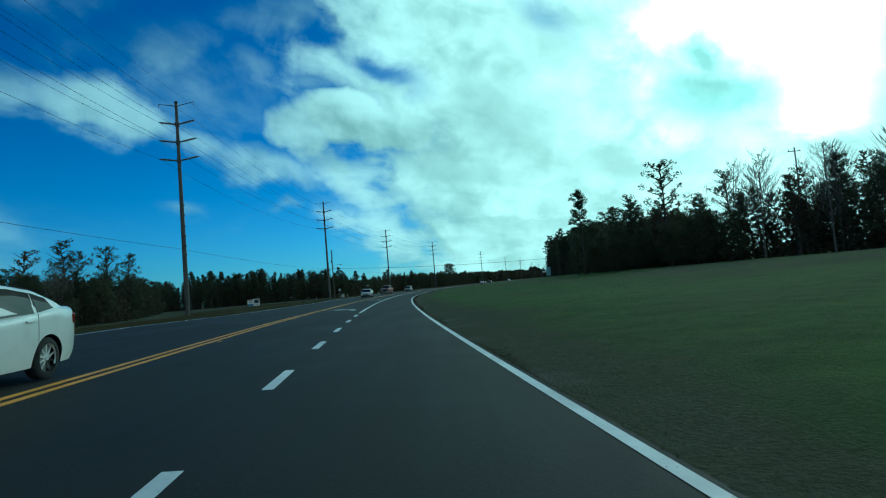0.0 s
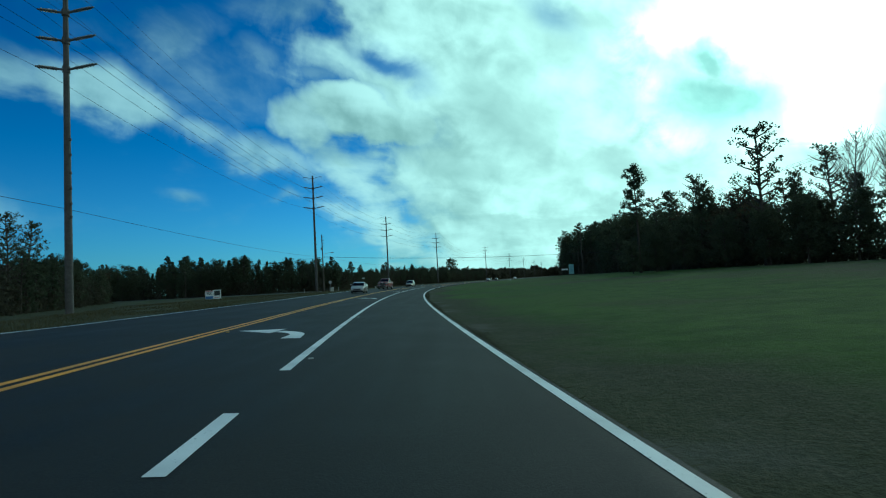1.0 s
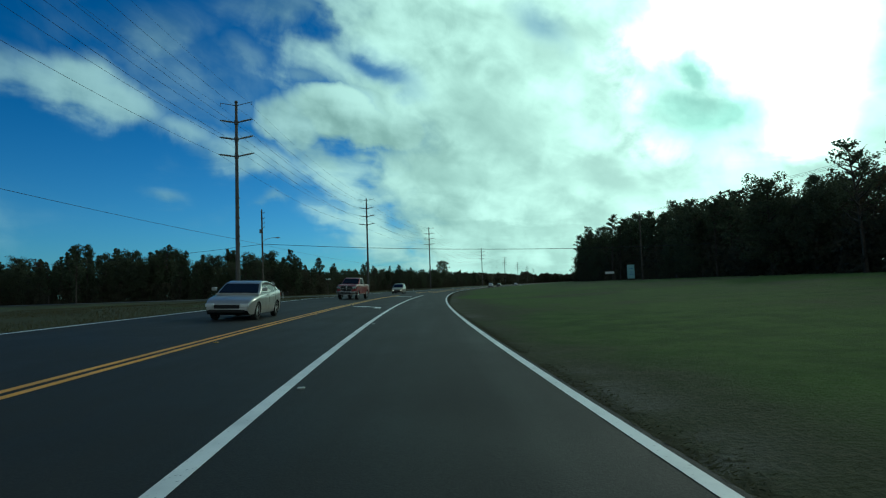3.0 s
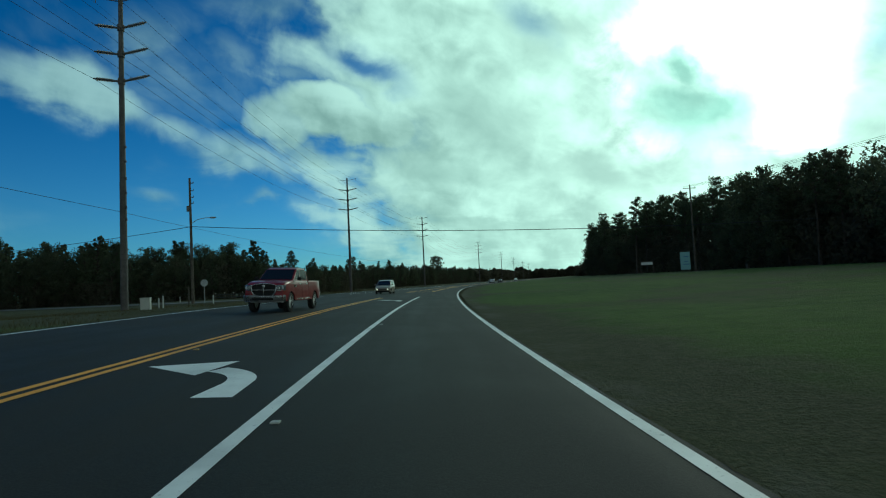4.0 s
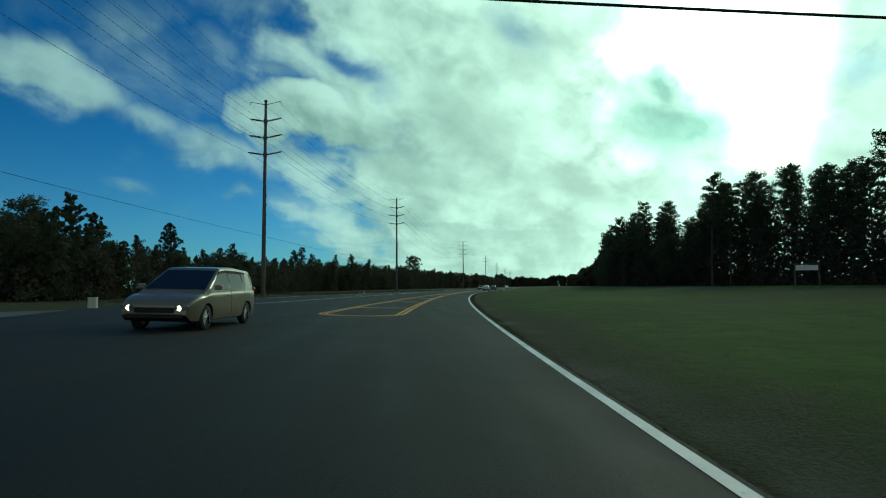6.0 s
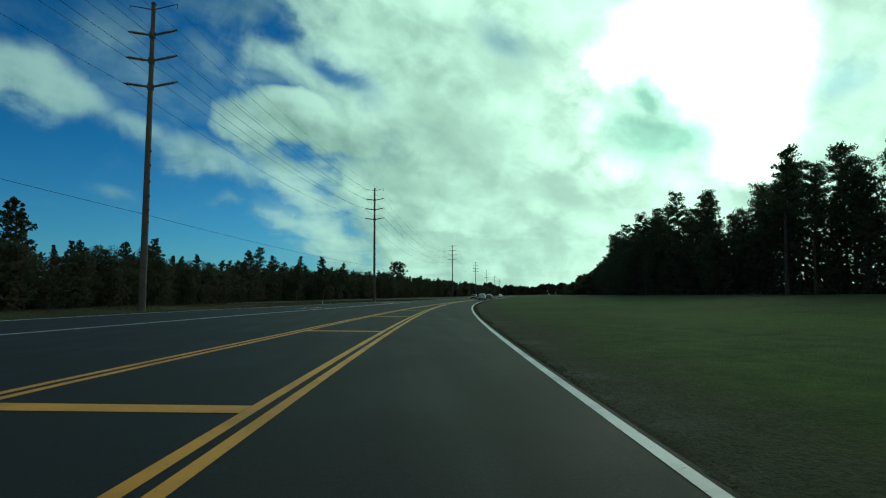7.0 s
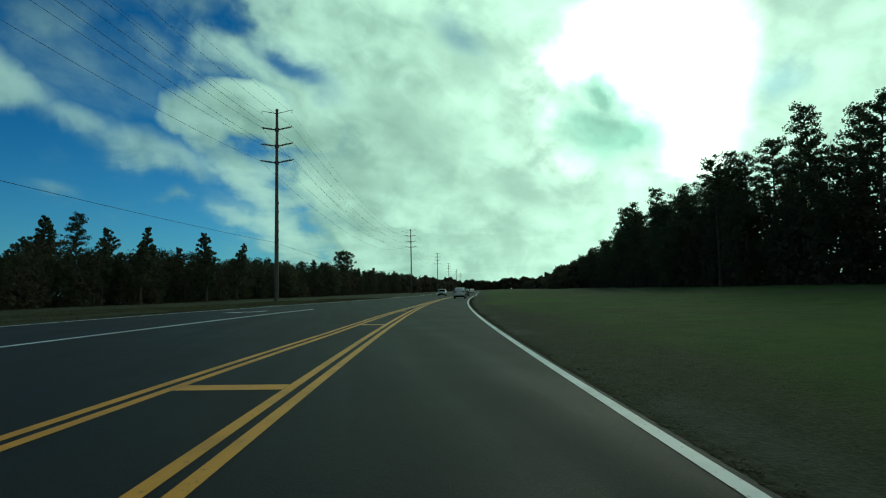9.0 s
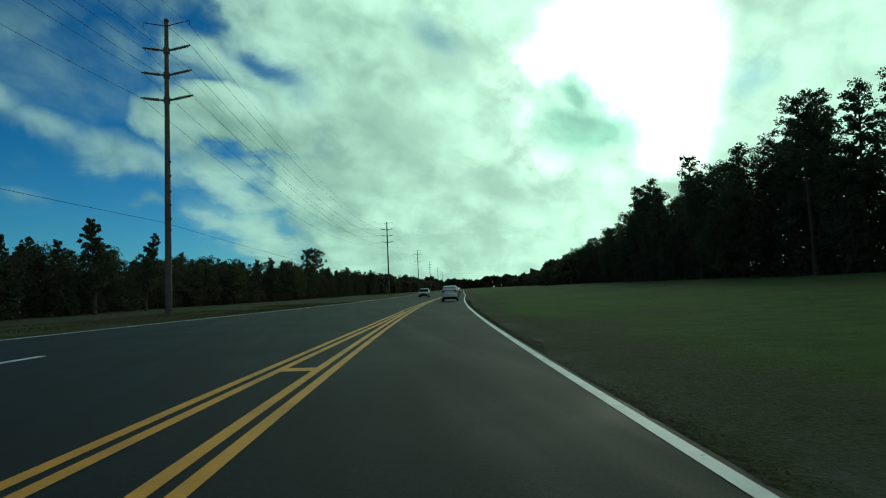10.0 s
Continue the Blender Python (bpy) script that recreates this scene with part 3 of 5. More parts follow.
def leaf_quads(centres, spread, count, size, flat=0.75, tall=1.0):
    """Many small leaf faces strewn round each centre. Returns corners, four a face."""
    centres = np.asarray(centres, float)
    k = len(centres) * count
    spread = np.repeat(np.broadcast_to(spread, len(centres)), count)[:, None]
    away = rng.normal(size=(k, 3))
    away /= np.linalg.norm(away, axis=1)[:, None]
    away *= rng.random((k, 1)) ** 0.45 * spread * (1, 1, flat)
    mid = np.repeat(centres, count, 0) + away
    a = rng.normal(size=(k, 3))
    a /= np.linalg.norm(a, axis=1)[:, None]
    b = np.cross(a, rng.normal(size=(k, 3)))
    b /= np.linalg.norm(b, axis=1)[:, None]
    s = size * (0.6 + 0.8 * rng.random((k, 1)))
    a, b = a * s * tall, b * s * 0.62
    return np.stack([mid - a, mid + b * 0.9 - a * 0.1, mid + a, mid - b - a * 0.15], 1).reshape(-1, 3)


def quads_mesh(name, corners, mat):
    n = len(corners) // 4
    me = bpy.data.meshes.new(name)
    me.vertices.add(4 * n)
    me.vertices.foreach_set("co", corners.astype(np.float32).ravel())
    me.loops.add(4 * n)
    me.loops.foreach_set("vertex_index", np.arange(4 * n, dtype=np.int32))
    me.polygons.add(n)
    me.polygons.foreach_set("loop_start", np.arange(0, 4 * n, 4, dtype=np.int32))
    me.update(calc_edges=True)
    me.materials.append(mat)
    return me


def limb(verts, faces, points, radii, sides=5):
    """A bent tapering limb through the points, added to the lists."""
    base = len(verts)
    for i, (p, r) in enumerate(zip(points, radii)):
        d = (points[min(len(points) - 1, i + 1)] - points[max(0, i - 1)]).normalized()
        a = d.orthogonal().normalized()
        b = d.cross(a)
        for c in range(sides):
            t = 2 * math.pi * c / sides
            verts.append(p + (a * math.cos(t) + b * math.sin(t)) * r)
    for i in range(len(points) - 1):
        for c in range(sides):
            p, q = base + i * sides, base + (i + 1) * sides
            faces.append((p + c, p + (c + 1) % sides, q + (c + 1) % sides, q + c))


def grow(height, crown_from, reach, limbs, clump, leaves, size, top_round=1.0, lean=0.4, droop=0.2, bare=0.0, core=0, blunt=0.22):
    """A trunk with limbs, and the clump centres at the limbs' outer ends."""
    verts, faces, ends, spreads = [], [], [], []
    bend = Vector((rng.normal() * lean, rng.normal() * lean, 0))
    stem = [Vector((bend.x * (t ** 2), bend.y * (t ** 2), height * t - 0.3)) + Vector((rng.normal(), rng.normal(), 0)) * 0.05 * t for t in np.linspace(0, 1, 8)]
    foot = 0.1 if bare >= 1.0 else 0.011 * height + 0.05
    limb(verts, faces, stem, [foot * (1.25 if i == 0 else 1.0) * (1 - 0.93 * i / 7) + 0.015 for i in range(8)], 7)
    for k in range(limbs):
        t = crown_from + (1 - crown_from) * ((k + rng.random()) / limbs) * 0.97
        p = stem[0].lerp(stem[-1], t) + Vector((bend.x * (t ** 2 - t), bend.y * (t ** 2 - t), 0))
        f = (t - crown_from) / (1 - crown_from)
        profile = (1 - f) ** top_round * (0.55 + 0.45 * min(1.0, f * 3))
        far = reach * (blunt + profile) * (0.6 + 0.6 * rng.random())
        a = k * 2.4 + rng.random() * 1.2
        up = (0.15 + 0.5 * f - droop * (1 - f)) * far
        q = p + Vector((math.cos(a) * far * 0.5, math.sin(a) * far * 0.5, up * 0.35))
        r = p + Vector((math.cos(a) * far, math.sin(a) * far, up))
        limb(verts, faces, [p, q, r], [0.034, 0.022, 0.008] if bare >= 1.0 else [0.05 + 0.004 * height, 0.035 + 0.002 * height, 0.012], 4)
        if bare >= 1.0:
            for j in range(6):
                root = p.lerp(r, 0.35 + 0.12 * j)
                b = a + rng.normal() * 0.9
                tip = root + Vector((math.cos(b), math.sin(b), 1.2 + 0.8 * rng.random())) * far * (0.28 + 0.25 * rng.random())
                limb(verts, faces, [root, root.lerp(tip, 0.5) + Vector((0, 0, 0.08)), tip], [0.02, 0.014, 0.006], 3)
        if rng.random() >= bare:
            ends.append(r)
            spreads.append(clump * (0.7 + 0.6 * rng.random()) * (1.0 if blunt > 0.1 else 0.4 + 0.9 * (1 - f)))
            if far > clump * 1.4:
                ends.append(p.lerp(r, 0.55) + Vector((0, 0, 0.1)))
                spreads.append(clump * 0.75)
    ends.append(stem[-1] - Vector((0, 0, 0.25 if blunt > 0.1 else 0.5)))
    spreads.append(clump * (0.6 if blunt > 0.1 else 0.38))
    for _ in range(core):
        t = crown_from + (1 - crown_from) * rng.random() * 0.8
        ends.append(stem[0].lerp(stem[-1], t) + Vector((rng.normal(), rng.normal(), 0)) * reach * 0.3)
        spreads.append(clump * 1.1)
    corners = leaf_quads([tuple(e) for e in ends], np.array(spreads), leaves, size)
    return verts, faces, corners


def tree_kind(name, label, mat, bark=None, **shape):
    tree = thing(name, label, "tree", "trees of the roadside woods")
    verts, faces, corners = grow(**shape)
    trunk = new("trunk", mesh_from("trunk", verts, faces, bark or BARK, True))
    trunk.parent = tree
    crown = new("crown", quads_mesh("crown", corners, mat))
    crown.parent = tree
    tree.location = (0, -3000, -200)
    return tree


PINES = [tree_kind("pine_tree", "tall dark pine with a bare trunk and clumped needles", NEEDLES, height=h, crown_from=c, reach=r, limbs=n, clump=0.74, leaves=96, size=0.135, top_round=0.8, lean=0.8, core=5, blunt=0.24)
         for h, c, r, n in ((20.0, 0.52, 2.7, 32), (20.0, 0.44, 2.4, 36), (20.0, 0.60, 2.8, 27), (20.0, 0.42, 2.5, 36), (20.0, 0.50, 2.1, 32), (20.0, 0.56, 2.5, 27))]
FULL_PINES = [tree_kind("pine_tree", "dense dark pine with a broad rounded crown", NEEDLES, height=20.0, crown_from=c, reach=r, limbs=46, clump=1.0, leaves=96, size=0.15, top_round=0.5, lean=0.8, core=12, blunt=0.34)
              for c, r in ((0.34, 3.2), (0.40, 2.8), (0.30, 3.0), (0.44, 3.4))]
OAKS = [tree_kind("oak_tree", "dense dark evergreen oak with a rounded crown", LEAVES, height=h, crown_from=0.16, reach=r, limbs=42, clump=1.05, leaves=84, size=0.15, top_round=0.55, lean=0.9, core=16)
        for h, r in ((11.0, 3.8), (11.0, 3.3), (11.0, 4.2), (11.0, 3.0))]
BAYS = [tree_kind("bay_tree", "dense dark bay tree with a rounded crown", LEAVES, height=h, crown_from=0.14, reach=r, limbs=40, clump=0.95, leaves=80, size=0.14, top_round=0.7, lean=0.8, core=14)
        for h, r in ((11.0, 3.2), (11.0, 3.7), (11.0, 2.8))]
CEDARS = [tree_kind("cedar_tree", "narrow pointed dark cedar", NEEDLES, height=9.0, crown_from=0.06, reach=r, limbs=n, clump=0.42, leaves=34, size=0.115, top_round=1.1, lean=0.3, droop=0.1, core=6, blunt=0.03)
          for r, n in ((2.0, 84), (1.5, 76), (1.75, 70))]
YOUNG_PINES = [tree_kind("young_pine", "young bushy pine with a ragged pointed top", NEEDLES, height=9.0, crown_from=0.2, reach=r, limbs=50, clump=0.36, leaves=36, size=0.125, top_round=0.9, lean=0.6, droop=-0.75, core=4, blunt=0.06)
               for r in (2.0, 1.5, 1.75, 2.2)]
THIN = [tree_kind("slender_tree", "slender half-bare tree with sparse leaves", mat, height=12.0, crown_from=0.3, reach=2.6, limbs=34, clump=0.55, leaves=30, size=0.13, top_round=0.7, lean=1.0, droop=-0.5, bare=b)
        for b, mat in ((0.35, LEAVES), (0.5, BROWN_LEAVES), (0.25, LEAVES))]
BARE = [tree_kind("bare_tree", "leafless grey tree with fine upright twigs", BROWN_LEAVES, GREY_BARK, height=12.0, crown_from=0.25, reach=2.0, limbs=44, clump=0.3, leaves=8, size=0.09, top_round=0.6, lean=0.7, droop=-1.1, bare=1.0) for _ in range(3)]
UMBRELLA = tree_kind("pine_tree", "tall pine with a spreading flat-topped crown", NEEDLES, height=20.0, crown_from=0.62, reach=4.6, limbs=46, clump=0.95, leaves=84, size=0.2, top_round=0.5, lean=0.4, droop=-0.1, core=5, blunt=0.34)


def plant(kinds, x, y, height, base=20.0, squeeze=1.0):
    kind = kinds[int(rng.integers(len(kinds)))] if isinstance(kinds, list) else kinds
    s = height / base
    m = Matrix.Translation((x, y, rise(x, y))) @ Matrix.Rotation(rng.random() * 6.28, 4, "Z") @ Matrix.Diagonal((s * squeeze, s * squeeze, s, 1))
    return copy_thing(kind, m)


def along(line, pitch):
    """Points every pitch metres along a line of (x, y, height), with the way across it."""
    pts = [Vector(p) for p in line]
    left = 0.0
    for a, b in zip(pts, pts[1:]):
        d = Vector((b.x - a.x, b.y - a.y))
        n = d.length
        while left < n:
            t = left / n
            p = a.lerp(b, t)
            yield p.x, p.y, p.z, Vector((d.y, -d.x)) / n
            left += pitch
        left -= n


# front of the woods: x, y and the trees' height; the woods lie on the far side from the road
RIGHT_WOOD = ((78, 30, 13), (60, 70, 12.3), (47, 98, 12.3), (36, 112, 12.2), (40, 140, 13.6), (42, 175, 15.5), (50, 212, 18.2), (53, 235, 19.6), (53, 260, 19.6), (53, 285, 19.2), (55, 305, 19.8), (60, 328, 20.0), (69, 357, 19.8), (80, 392, 18.6), (90, 422, 17.4), (98, 450, 14.2), (125, 540, 14))
LEFT_WOOD = ((-38, -10, 6), (-40, 40, 6.3), (-46, 78, 7), (-60, 104, 8), (-70, 130, 8.5), (-84, 152, 9), (-140, 188, 9.5), (-205, 214, 10))
LEFT_WOOD_FAR = ((-210, 254, 13), (-150, 236, 13), (-95, 214, 13), (-64, 206, 10.6), (-46, 204, 10.0), (-38, 218, 9.0), (-36.5, 238, 7.3), (-35, 262, 7.4), (-32, 300, 7.5), (-27, 330, 9.4), (-21, 362, 9.6), (-8, 410, 10.8), (8, 470, 11), (32, 560, 11))
for x, y, h, out in along(RIGHT_WOOD, 4.8):
    for row in range(3 if y < 215 else 2):
        px, py = x + out.x * (1.5 + 6.2 * row) + rng.normal() * 1.3, y + out.y * (1.5 + 6.2 * row) + rng.normal() * 1.6
        tall = h * (0.78 + 0.3 * rng.random())
        if y < 200:
            pick = rng.random()
            if pick < 0.45:
                plant(OAKS, px, py, tall * 0.86, 11.0)
            elif pick < 0.75:
                plant(THIN, px, py, tall * 1.05, 12.0)
            else:
                plant(PINES, px, py, tall * 1.1)
        elif row == 0 and rng.random() < 0.4:
            plant(OAKS, px, py, tall * 0.55, 11.0)
        else:
            full = rng.random() < (0.62 if y > 322 else 0.14 if y > 264 else 0.1)
            plant(FULL_PINES if full else PINES, px, py, tall * (0.98 if full else 1.04))
for line, side in ((LEFT_WOOD, -1), (LEFT_WOOD_FAR, -1)):
    for x, y, h, out in along(line, 4.0):
        for row in range(4):
            px, py = x + side * out.x * (1.2 + 5.5 * row) + rng.normal() * 1.2, y + side * out.y * (1.2 + 5.5 * row) + rng.normal() * 1.4
            tall = h * (0.66 + 0.38 * rng.random()) * (1.0 + 0.05 * row)
            pick = rng.random()
            if pick < 0.38:
                plant(BAYS if pick < 0.22 else OAKS, px, py, tall * 0.95, 11.0)
            elif pick < 0.70:
                plant(YOUNG_PINES, px, py, tall * (0.95 + 0.25 * rng.random()), 9.0)
            elif pick < 0.94:
                plant(CEDARS, px, py, tall * (0.88 + 0.24 * rng.random()), 9.0)
            else:
                plant(THIN, px, py, tall, 12.0)
for k in range(16):
    t = k / 15
    plant(BARE, 50.0 + 26.0 * t + rng.normal() * 2.0, 96.0 - 58.0 * t + rng.normal() * 2.0, 15.0 + 2.5 * rng.random(), 12.0)
for x, y, h in ((-47, 66, 7.5), (-50, 70, 8.5), (-45, 62, 6.5), (-54, 78, 9.5), (-61, 96, 10.5), (-48, 58, 7.0)):
    plant(BARE, x, y, h, 12.0)
# trees that stand out
for kinds, x, y, h, base in ((PINES[0], 27.3, 112.2, 17.2, 20.0), (OAKS[0], 30.5, 112.5, 7.2, 11.0), (OAKS[2], 25.0, 109.0, 4.8, 11.0), (OAKS[1], 33.5, 109.0, 8.0, 11.0), (OAKS[3], 28.3, 108.2, 6.0, 11.0), (OAKS[0], 31.5, 105.8, 6.4, 11.0), (OAKS[2], 35.5, 101.8, 7.0, 11.0), (OAKS[3], 38.6, 96.4, 7.2, 11.0), (OAKS[1], 42.0, 94.0, 8.0, 11.0), (OAKS[0], 46.0, 91.0, 8.2, 11.0), (THIN[0], 40.0, 118.0, 16.0, 12.0), (THIN[2], 39.0, 98.0, 18.6, 12.0), (THIN[0], 56.0, 109.0, 18.0, 12.0), (THIN[1], 66.0, 84.0, 16.0, 12.0), (THIN[1], 72.0, 76.0, 17.0, 12.0),
                           (PINES[1], 57.0, 262.0, 21.0, 20.0), (PINES[3], 60.0, 266.0, 21.5, 20.0), (PINES[0], 56.0, 298.0, 19.5, 20.0), (PINES[4], 60.0, 311.0, 21.5, 20.0), (PINES[2], 55.5, 309.0, 19.6, 20.0), (PINES[3], 60.5, 325.0, 18.6, 20.0), (PINES[1], 68.5, 357.0, 18.6, 20.0),
                           (PINES[0], -94.0, 215.0, 14.6, 20.0), (PINES[2], -86.0, 236.0, 14.4, 20.0), (PINES[3], -89.0, 203.0, 13.6, 20.0), (YOUNG_PINES[0], -44.0, 275.0, 11.0, 9.0), (YOUNG_PINES[1], -27.5, 315.0, 11.0, 9.0), (YOUNG_PINES[3], -23.6, 334.0, 12.2, 9.0), (YOUNG_PINES[2], -20.0, 341.0, 10.8, 9.0), (YOUNG_PINES[0], -41.0, 238.0, 11.0, 9.0), (YOUNG_PINES[3], -38.0, 312.0, 12.0, 9.0), (PINES[1], -37.0, 318.0, 13.0, 20.0), (YOUNG_PINES[0], -34.0, 322.0, 11.6, 9.0),
                           (THIN[0], -63.0, 90.0, 14.0, 12.0), (THIN[2], -58.0, 93.0, 12.5, 12.0), (THIN[1], -66.0, 84.0, 12.5, 12.0), (THIN[2], -52.0, 88.0, 10.5, 12.0), (THIN[1], -55.0, 80.0, 11.0, 12.0), (UMBRELLA, -1.3, 483.0, 18.4, 20.0)):
    plant(kinds, x, y, h, base)


def undergrowth(name, label, line, side, height, deep, pitch=1.5, mat=LEAVES, size=0.42, dense=17):
    """Bushes and low growth that close the woods towards the ground."""
    centres, spreads = [], []
    for x, y, h, out in along(line, pitch):
        for row in range(deep):
            d = 0.5 + row * 2.3
            px, py = x + side * out.x * d + rng.normal() * 0.8, y + side * out.y * d + rng.normal() * 0.8
            z = rise(px, py)
            top = height * (0.55 + 0.6 * rng.random()) * (1 + 0.22 * row)
            k = 0.1
            while k < top:
                centres.append((px + rng.normal() * 0.35, py + rng.normal() * 0.35, z + k))
                spreads.append(1.15)
                k += 1.15
    ob = new(name, quads_mesh(name, leaf_quads(centres, np.array(spreads), dense, size, 0.9), mat))
    return tagged(ob, label, "undergrowth", kind="stuff")


undergrowth("undergrowth", "dense dark bushes at the foot of the woods", RIGHT_WOOD[:6], 1, 6.0, 4, mat=THICKET, size=0.3, dense=24)
undergrowth("undergrowth", "tall dark scrub filling the pine woods", RIGHT_WOOD[5:], 1, 9.4, 4, mat=THICKET, size=0.3, dense=22)
undergrowth("undergrowth", "dark brownish thicket behind the verge", LEFT_WOOD, -1, 3.8, 4, mat=THICKET, size=0.2, dense=44)
undergrowth("undergrowth", "dense dark thicket beside the highway", LEFT_WOOD_FAR[:9], -1, 4.2, 3, mat=THICKET, size=0.19, dense=44)
undergrowth("undergrowth", "tall dark thicket beside the highway", LEFT_WOOD_FAR[8:], -1, 5.4, 3, mat=THICKET, size=0.2, dense=40)


def far_woods():
    """The low line of trees along the horizon, crown beside crown."""
    centres, spreads = [], []
    for line, side in (((( 125, 540, 13), (190, 740, 13), (260, 1000, 14), (420, 1500, 16), (700, 2300, 20)), 1), (((32, 560, 12), (70, 720, 13), (140, 1000, 14), (240, 1420, 16), (400, 2100, 20)), -1), (((100, 470, 14), (150, 600, 14), (230, 800, 17), (330, 1000, 20)), 1), (((92, 452, 9), (112, 520, 9), (150, 620, 10), (190, 740, 11)), 1), (((240, 1250, 24), (420, 1300, 24), (700, 1350, 26), (1300, 1250, 26)), 1), (((60, 700, 13), (20, 900, 16), (150, 1200, 22), (260, 1300, 24)), -1)):
        for x, y, h, out in along(line, 2.9):
            for row in range(2):
                px, py = x + side * out.x * row * 7 + rng.normal() * 2.5, y + side * out.y * row * 7 + rng.normal() * 2.5
                swell = noise.noise(Vector((px * 0.03, py * 0.03, 5.0)))
                top = h * (0.72 + 0.4 * swell + 0.22 * rng.random())
                wide = 2.0 + 1.6 * rng.random()
                centres.append((px, py, max(1.5, top - wide * 0.8)))
                spreads.append(wide)
                k = 0.8
                while k < top - wide:
                    centres.append((px + rng.normal() * 1.2, py + rng.normal() * 1.2, k))
                    spreads.append(2.4)
                    k += 2.2
    corners = np.concatenate([leaf_quads(centres, np.array(spreads), 15, 0.85, 0.85), leaf_quads(centres, np.array(spreads) * 0.55, 9, 2.4, 0.85)])
    ob = new("far_woods", quads_mesh("far_woods", corners, THICKET))
    tagged(ob, "low dark line of distant trees", "woods", kind="stuff")


far_woods()
for ob in [o for o in scene.objects if o.parent is None and o.location.y < -2500]:
    for part_ob in (*ob.children_recursive, ob):
        bpy.data.objects.remove(part_ob)


# ---- vehicles ----
GLASS = painted("dark car glass", (0.012, 0.014, 0.016), 0.05, gloss=0.3)
TYRE = mottled("tyre rubber", (0.012, 0.012, 0.012), (0.026, 0.026, 0.026), 12.0, 0.9)
ALLOY = painted("alloy wheel", (0.80, 0.81, 0.82), 0.28, 0.6)
CHROME = painted("chrome trim", (0.40, 0.40, 0.39), 0.2, 1.0)
BLACK_TRIM = painted("black plastic trim", (0.016, 0.016, 0.017), 0.6, gloss=0.15)
LAMP_GLASS = painted("clear lamp glass", (0.55, 0.57, 0.58), 0.1)
TAIL_GLASS = painted("red lamp glass", (0.20, 0.012, 0.012), 0.15)
PLATE = painted("number plate", (0.45, 0.46, 0.46), 0.5)
WHITE_CAR = painted("white car paint", (0.76, 0.78, 0.76), 0.3, 0.0, 0.7)
SILVER_CAR = painted("silver car paint", (0.42, 0.44, 0.46), 0.3, 0.55, 0.6)
PALE_CAR = painted("pale silver car paint", (0.34, 0.335, 0.32), 0.3, 0.4, 0.6)
TAN_CAR = painted("tan car paint", (0.20, 0.165, 0.115), 0.3, 0.4, 0.6)
RED_CAR = painted("dark red car paint", (0.17, 0.003, 0.007), 0.34, 0.0, 0.35, 0.2)
SMOKED = painted("smoked lamp glass", (0.10, 0.105, 0.11), 0.12)
# chrome with the dark road that the bumper mirrors put into its colour
DARK_CHROME = painted("darkened chrome", (0.26, 0.26, 0.26), 0.22, 0.9)
DARK_CAR = painted("dark grey car paint", (0.05, 0.052, 0.056), 0.3, 0.3, 0.6)


def glowing(name, colour, strength):
    n = material(name, 0.3)
    n.shader.inputs["Base Color"].default_value = (0.6, 0.6, 0.55, 1)
    n.shader.inputs["Emission Color"].default_value = (*colour, 1)
    n.shader.inputs["Emission Strength"].default_value = strength
    return n.made


HEADLAMP_ON = glowing("lit headlamp", (1.0, 0.90, 0.66), 3.0)


def side_line(z):
    """How far a body's side bulges at a height: fullest at mid door, drawn in below and above."""
    d = (z - 0.66) / 0.5
    return 1.0 - (0.075 if d < 0 else 0.035) * d * d


def hull(ys, low, high, half, shoulder, crown, mats_low=False):
    """A closed shell from tail to nose: low(y) and high(y) bound it, half(y, z) is its half width, the shoulder is rounded."""
    bm = bmesh.new()
    rows = []
    for y in ys:
        zb, zt = low(y), high(y)
        rad = min(shoulder, (zt - zb) * 0.8)
        sec = []
        for t in (0.0, 0.08, 0.25, 0.45, 0.65, 0.85, 1.0):
            z = zb + (zt - rad - zb) * t
            sec.append((half(y, z), z))
        for a in (25, 50, 70, 90):
            z = zt - rad + rad * math.sin(radians(a))
            sec.append((half(y, z) - rad * (1 - math.cos(radians(a))), z))
        x = sec[-1][0]
        sec += [(x * 0.5, zt + crown * 0.75), (0.0, zt + crown)]
        ring = [bm.verts.new((px, y, pz)) for px, pz in sec] + [bm.verts.new((-px, y, pz)) for px, pz in sec[-2::-1]]
        rows.append(ring)
    n = len(rows[0])
    for a, b in zip(rows, rows[1:]):
        for i in range(n - 1):
            bm.faces.new((a[i], a[i + 1], b[i + 1], b[i]))
        under = bm.faces.new((a[n - 1], a[0], b[0], b[n - 1]))
        under.material_index = 1 if mats_low else 0
    for row in (rows[0], rows[-1]):
        bm.faces.new(row)
    bmesh.ops.recalc_face_normals(bm, faces=bm.faces)
    return bm


def smooth_line(points, ys, reach):
    """Heights of a polyline at the stations, its corners rounded over a reach."""
    py, pz = [p[0] for p in points], [p[1] for p in points]
    order = np.argsort(py, kind="stable")
    py, pz = np.array(py)[order], np.array(pz)[order]
    offs = np.linspace(-reach, reach, 9)
    lo, hi = py[0], py[-1]
    return np.mean([np.interp(np.clip(np.asarray(ys) + o, lo, hi), py, pz) for o in offs], axis=0)


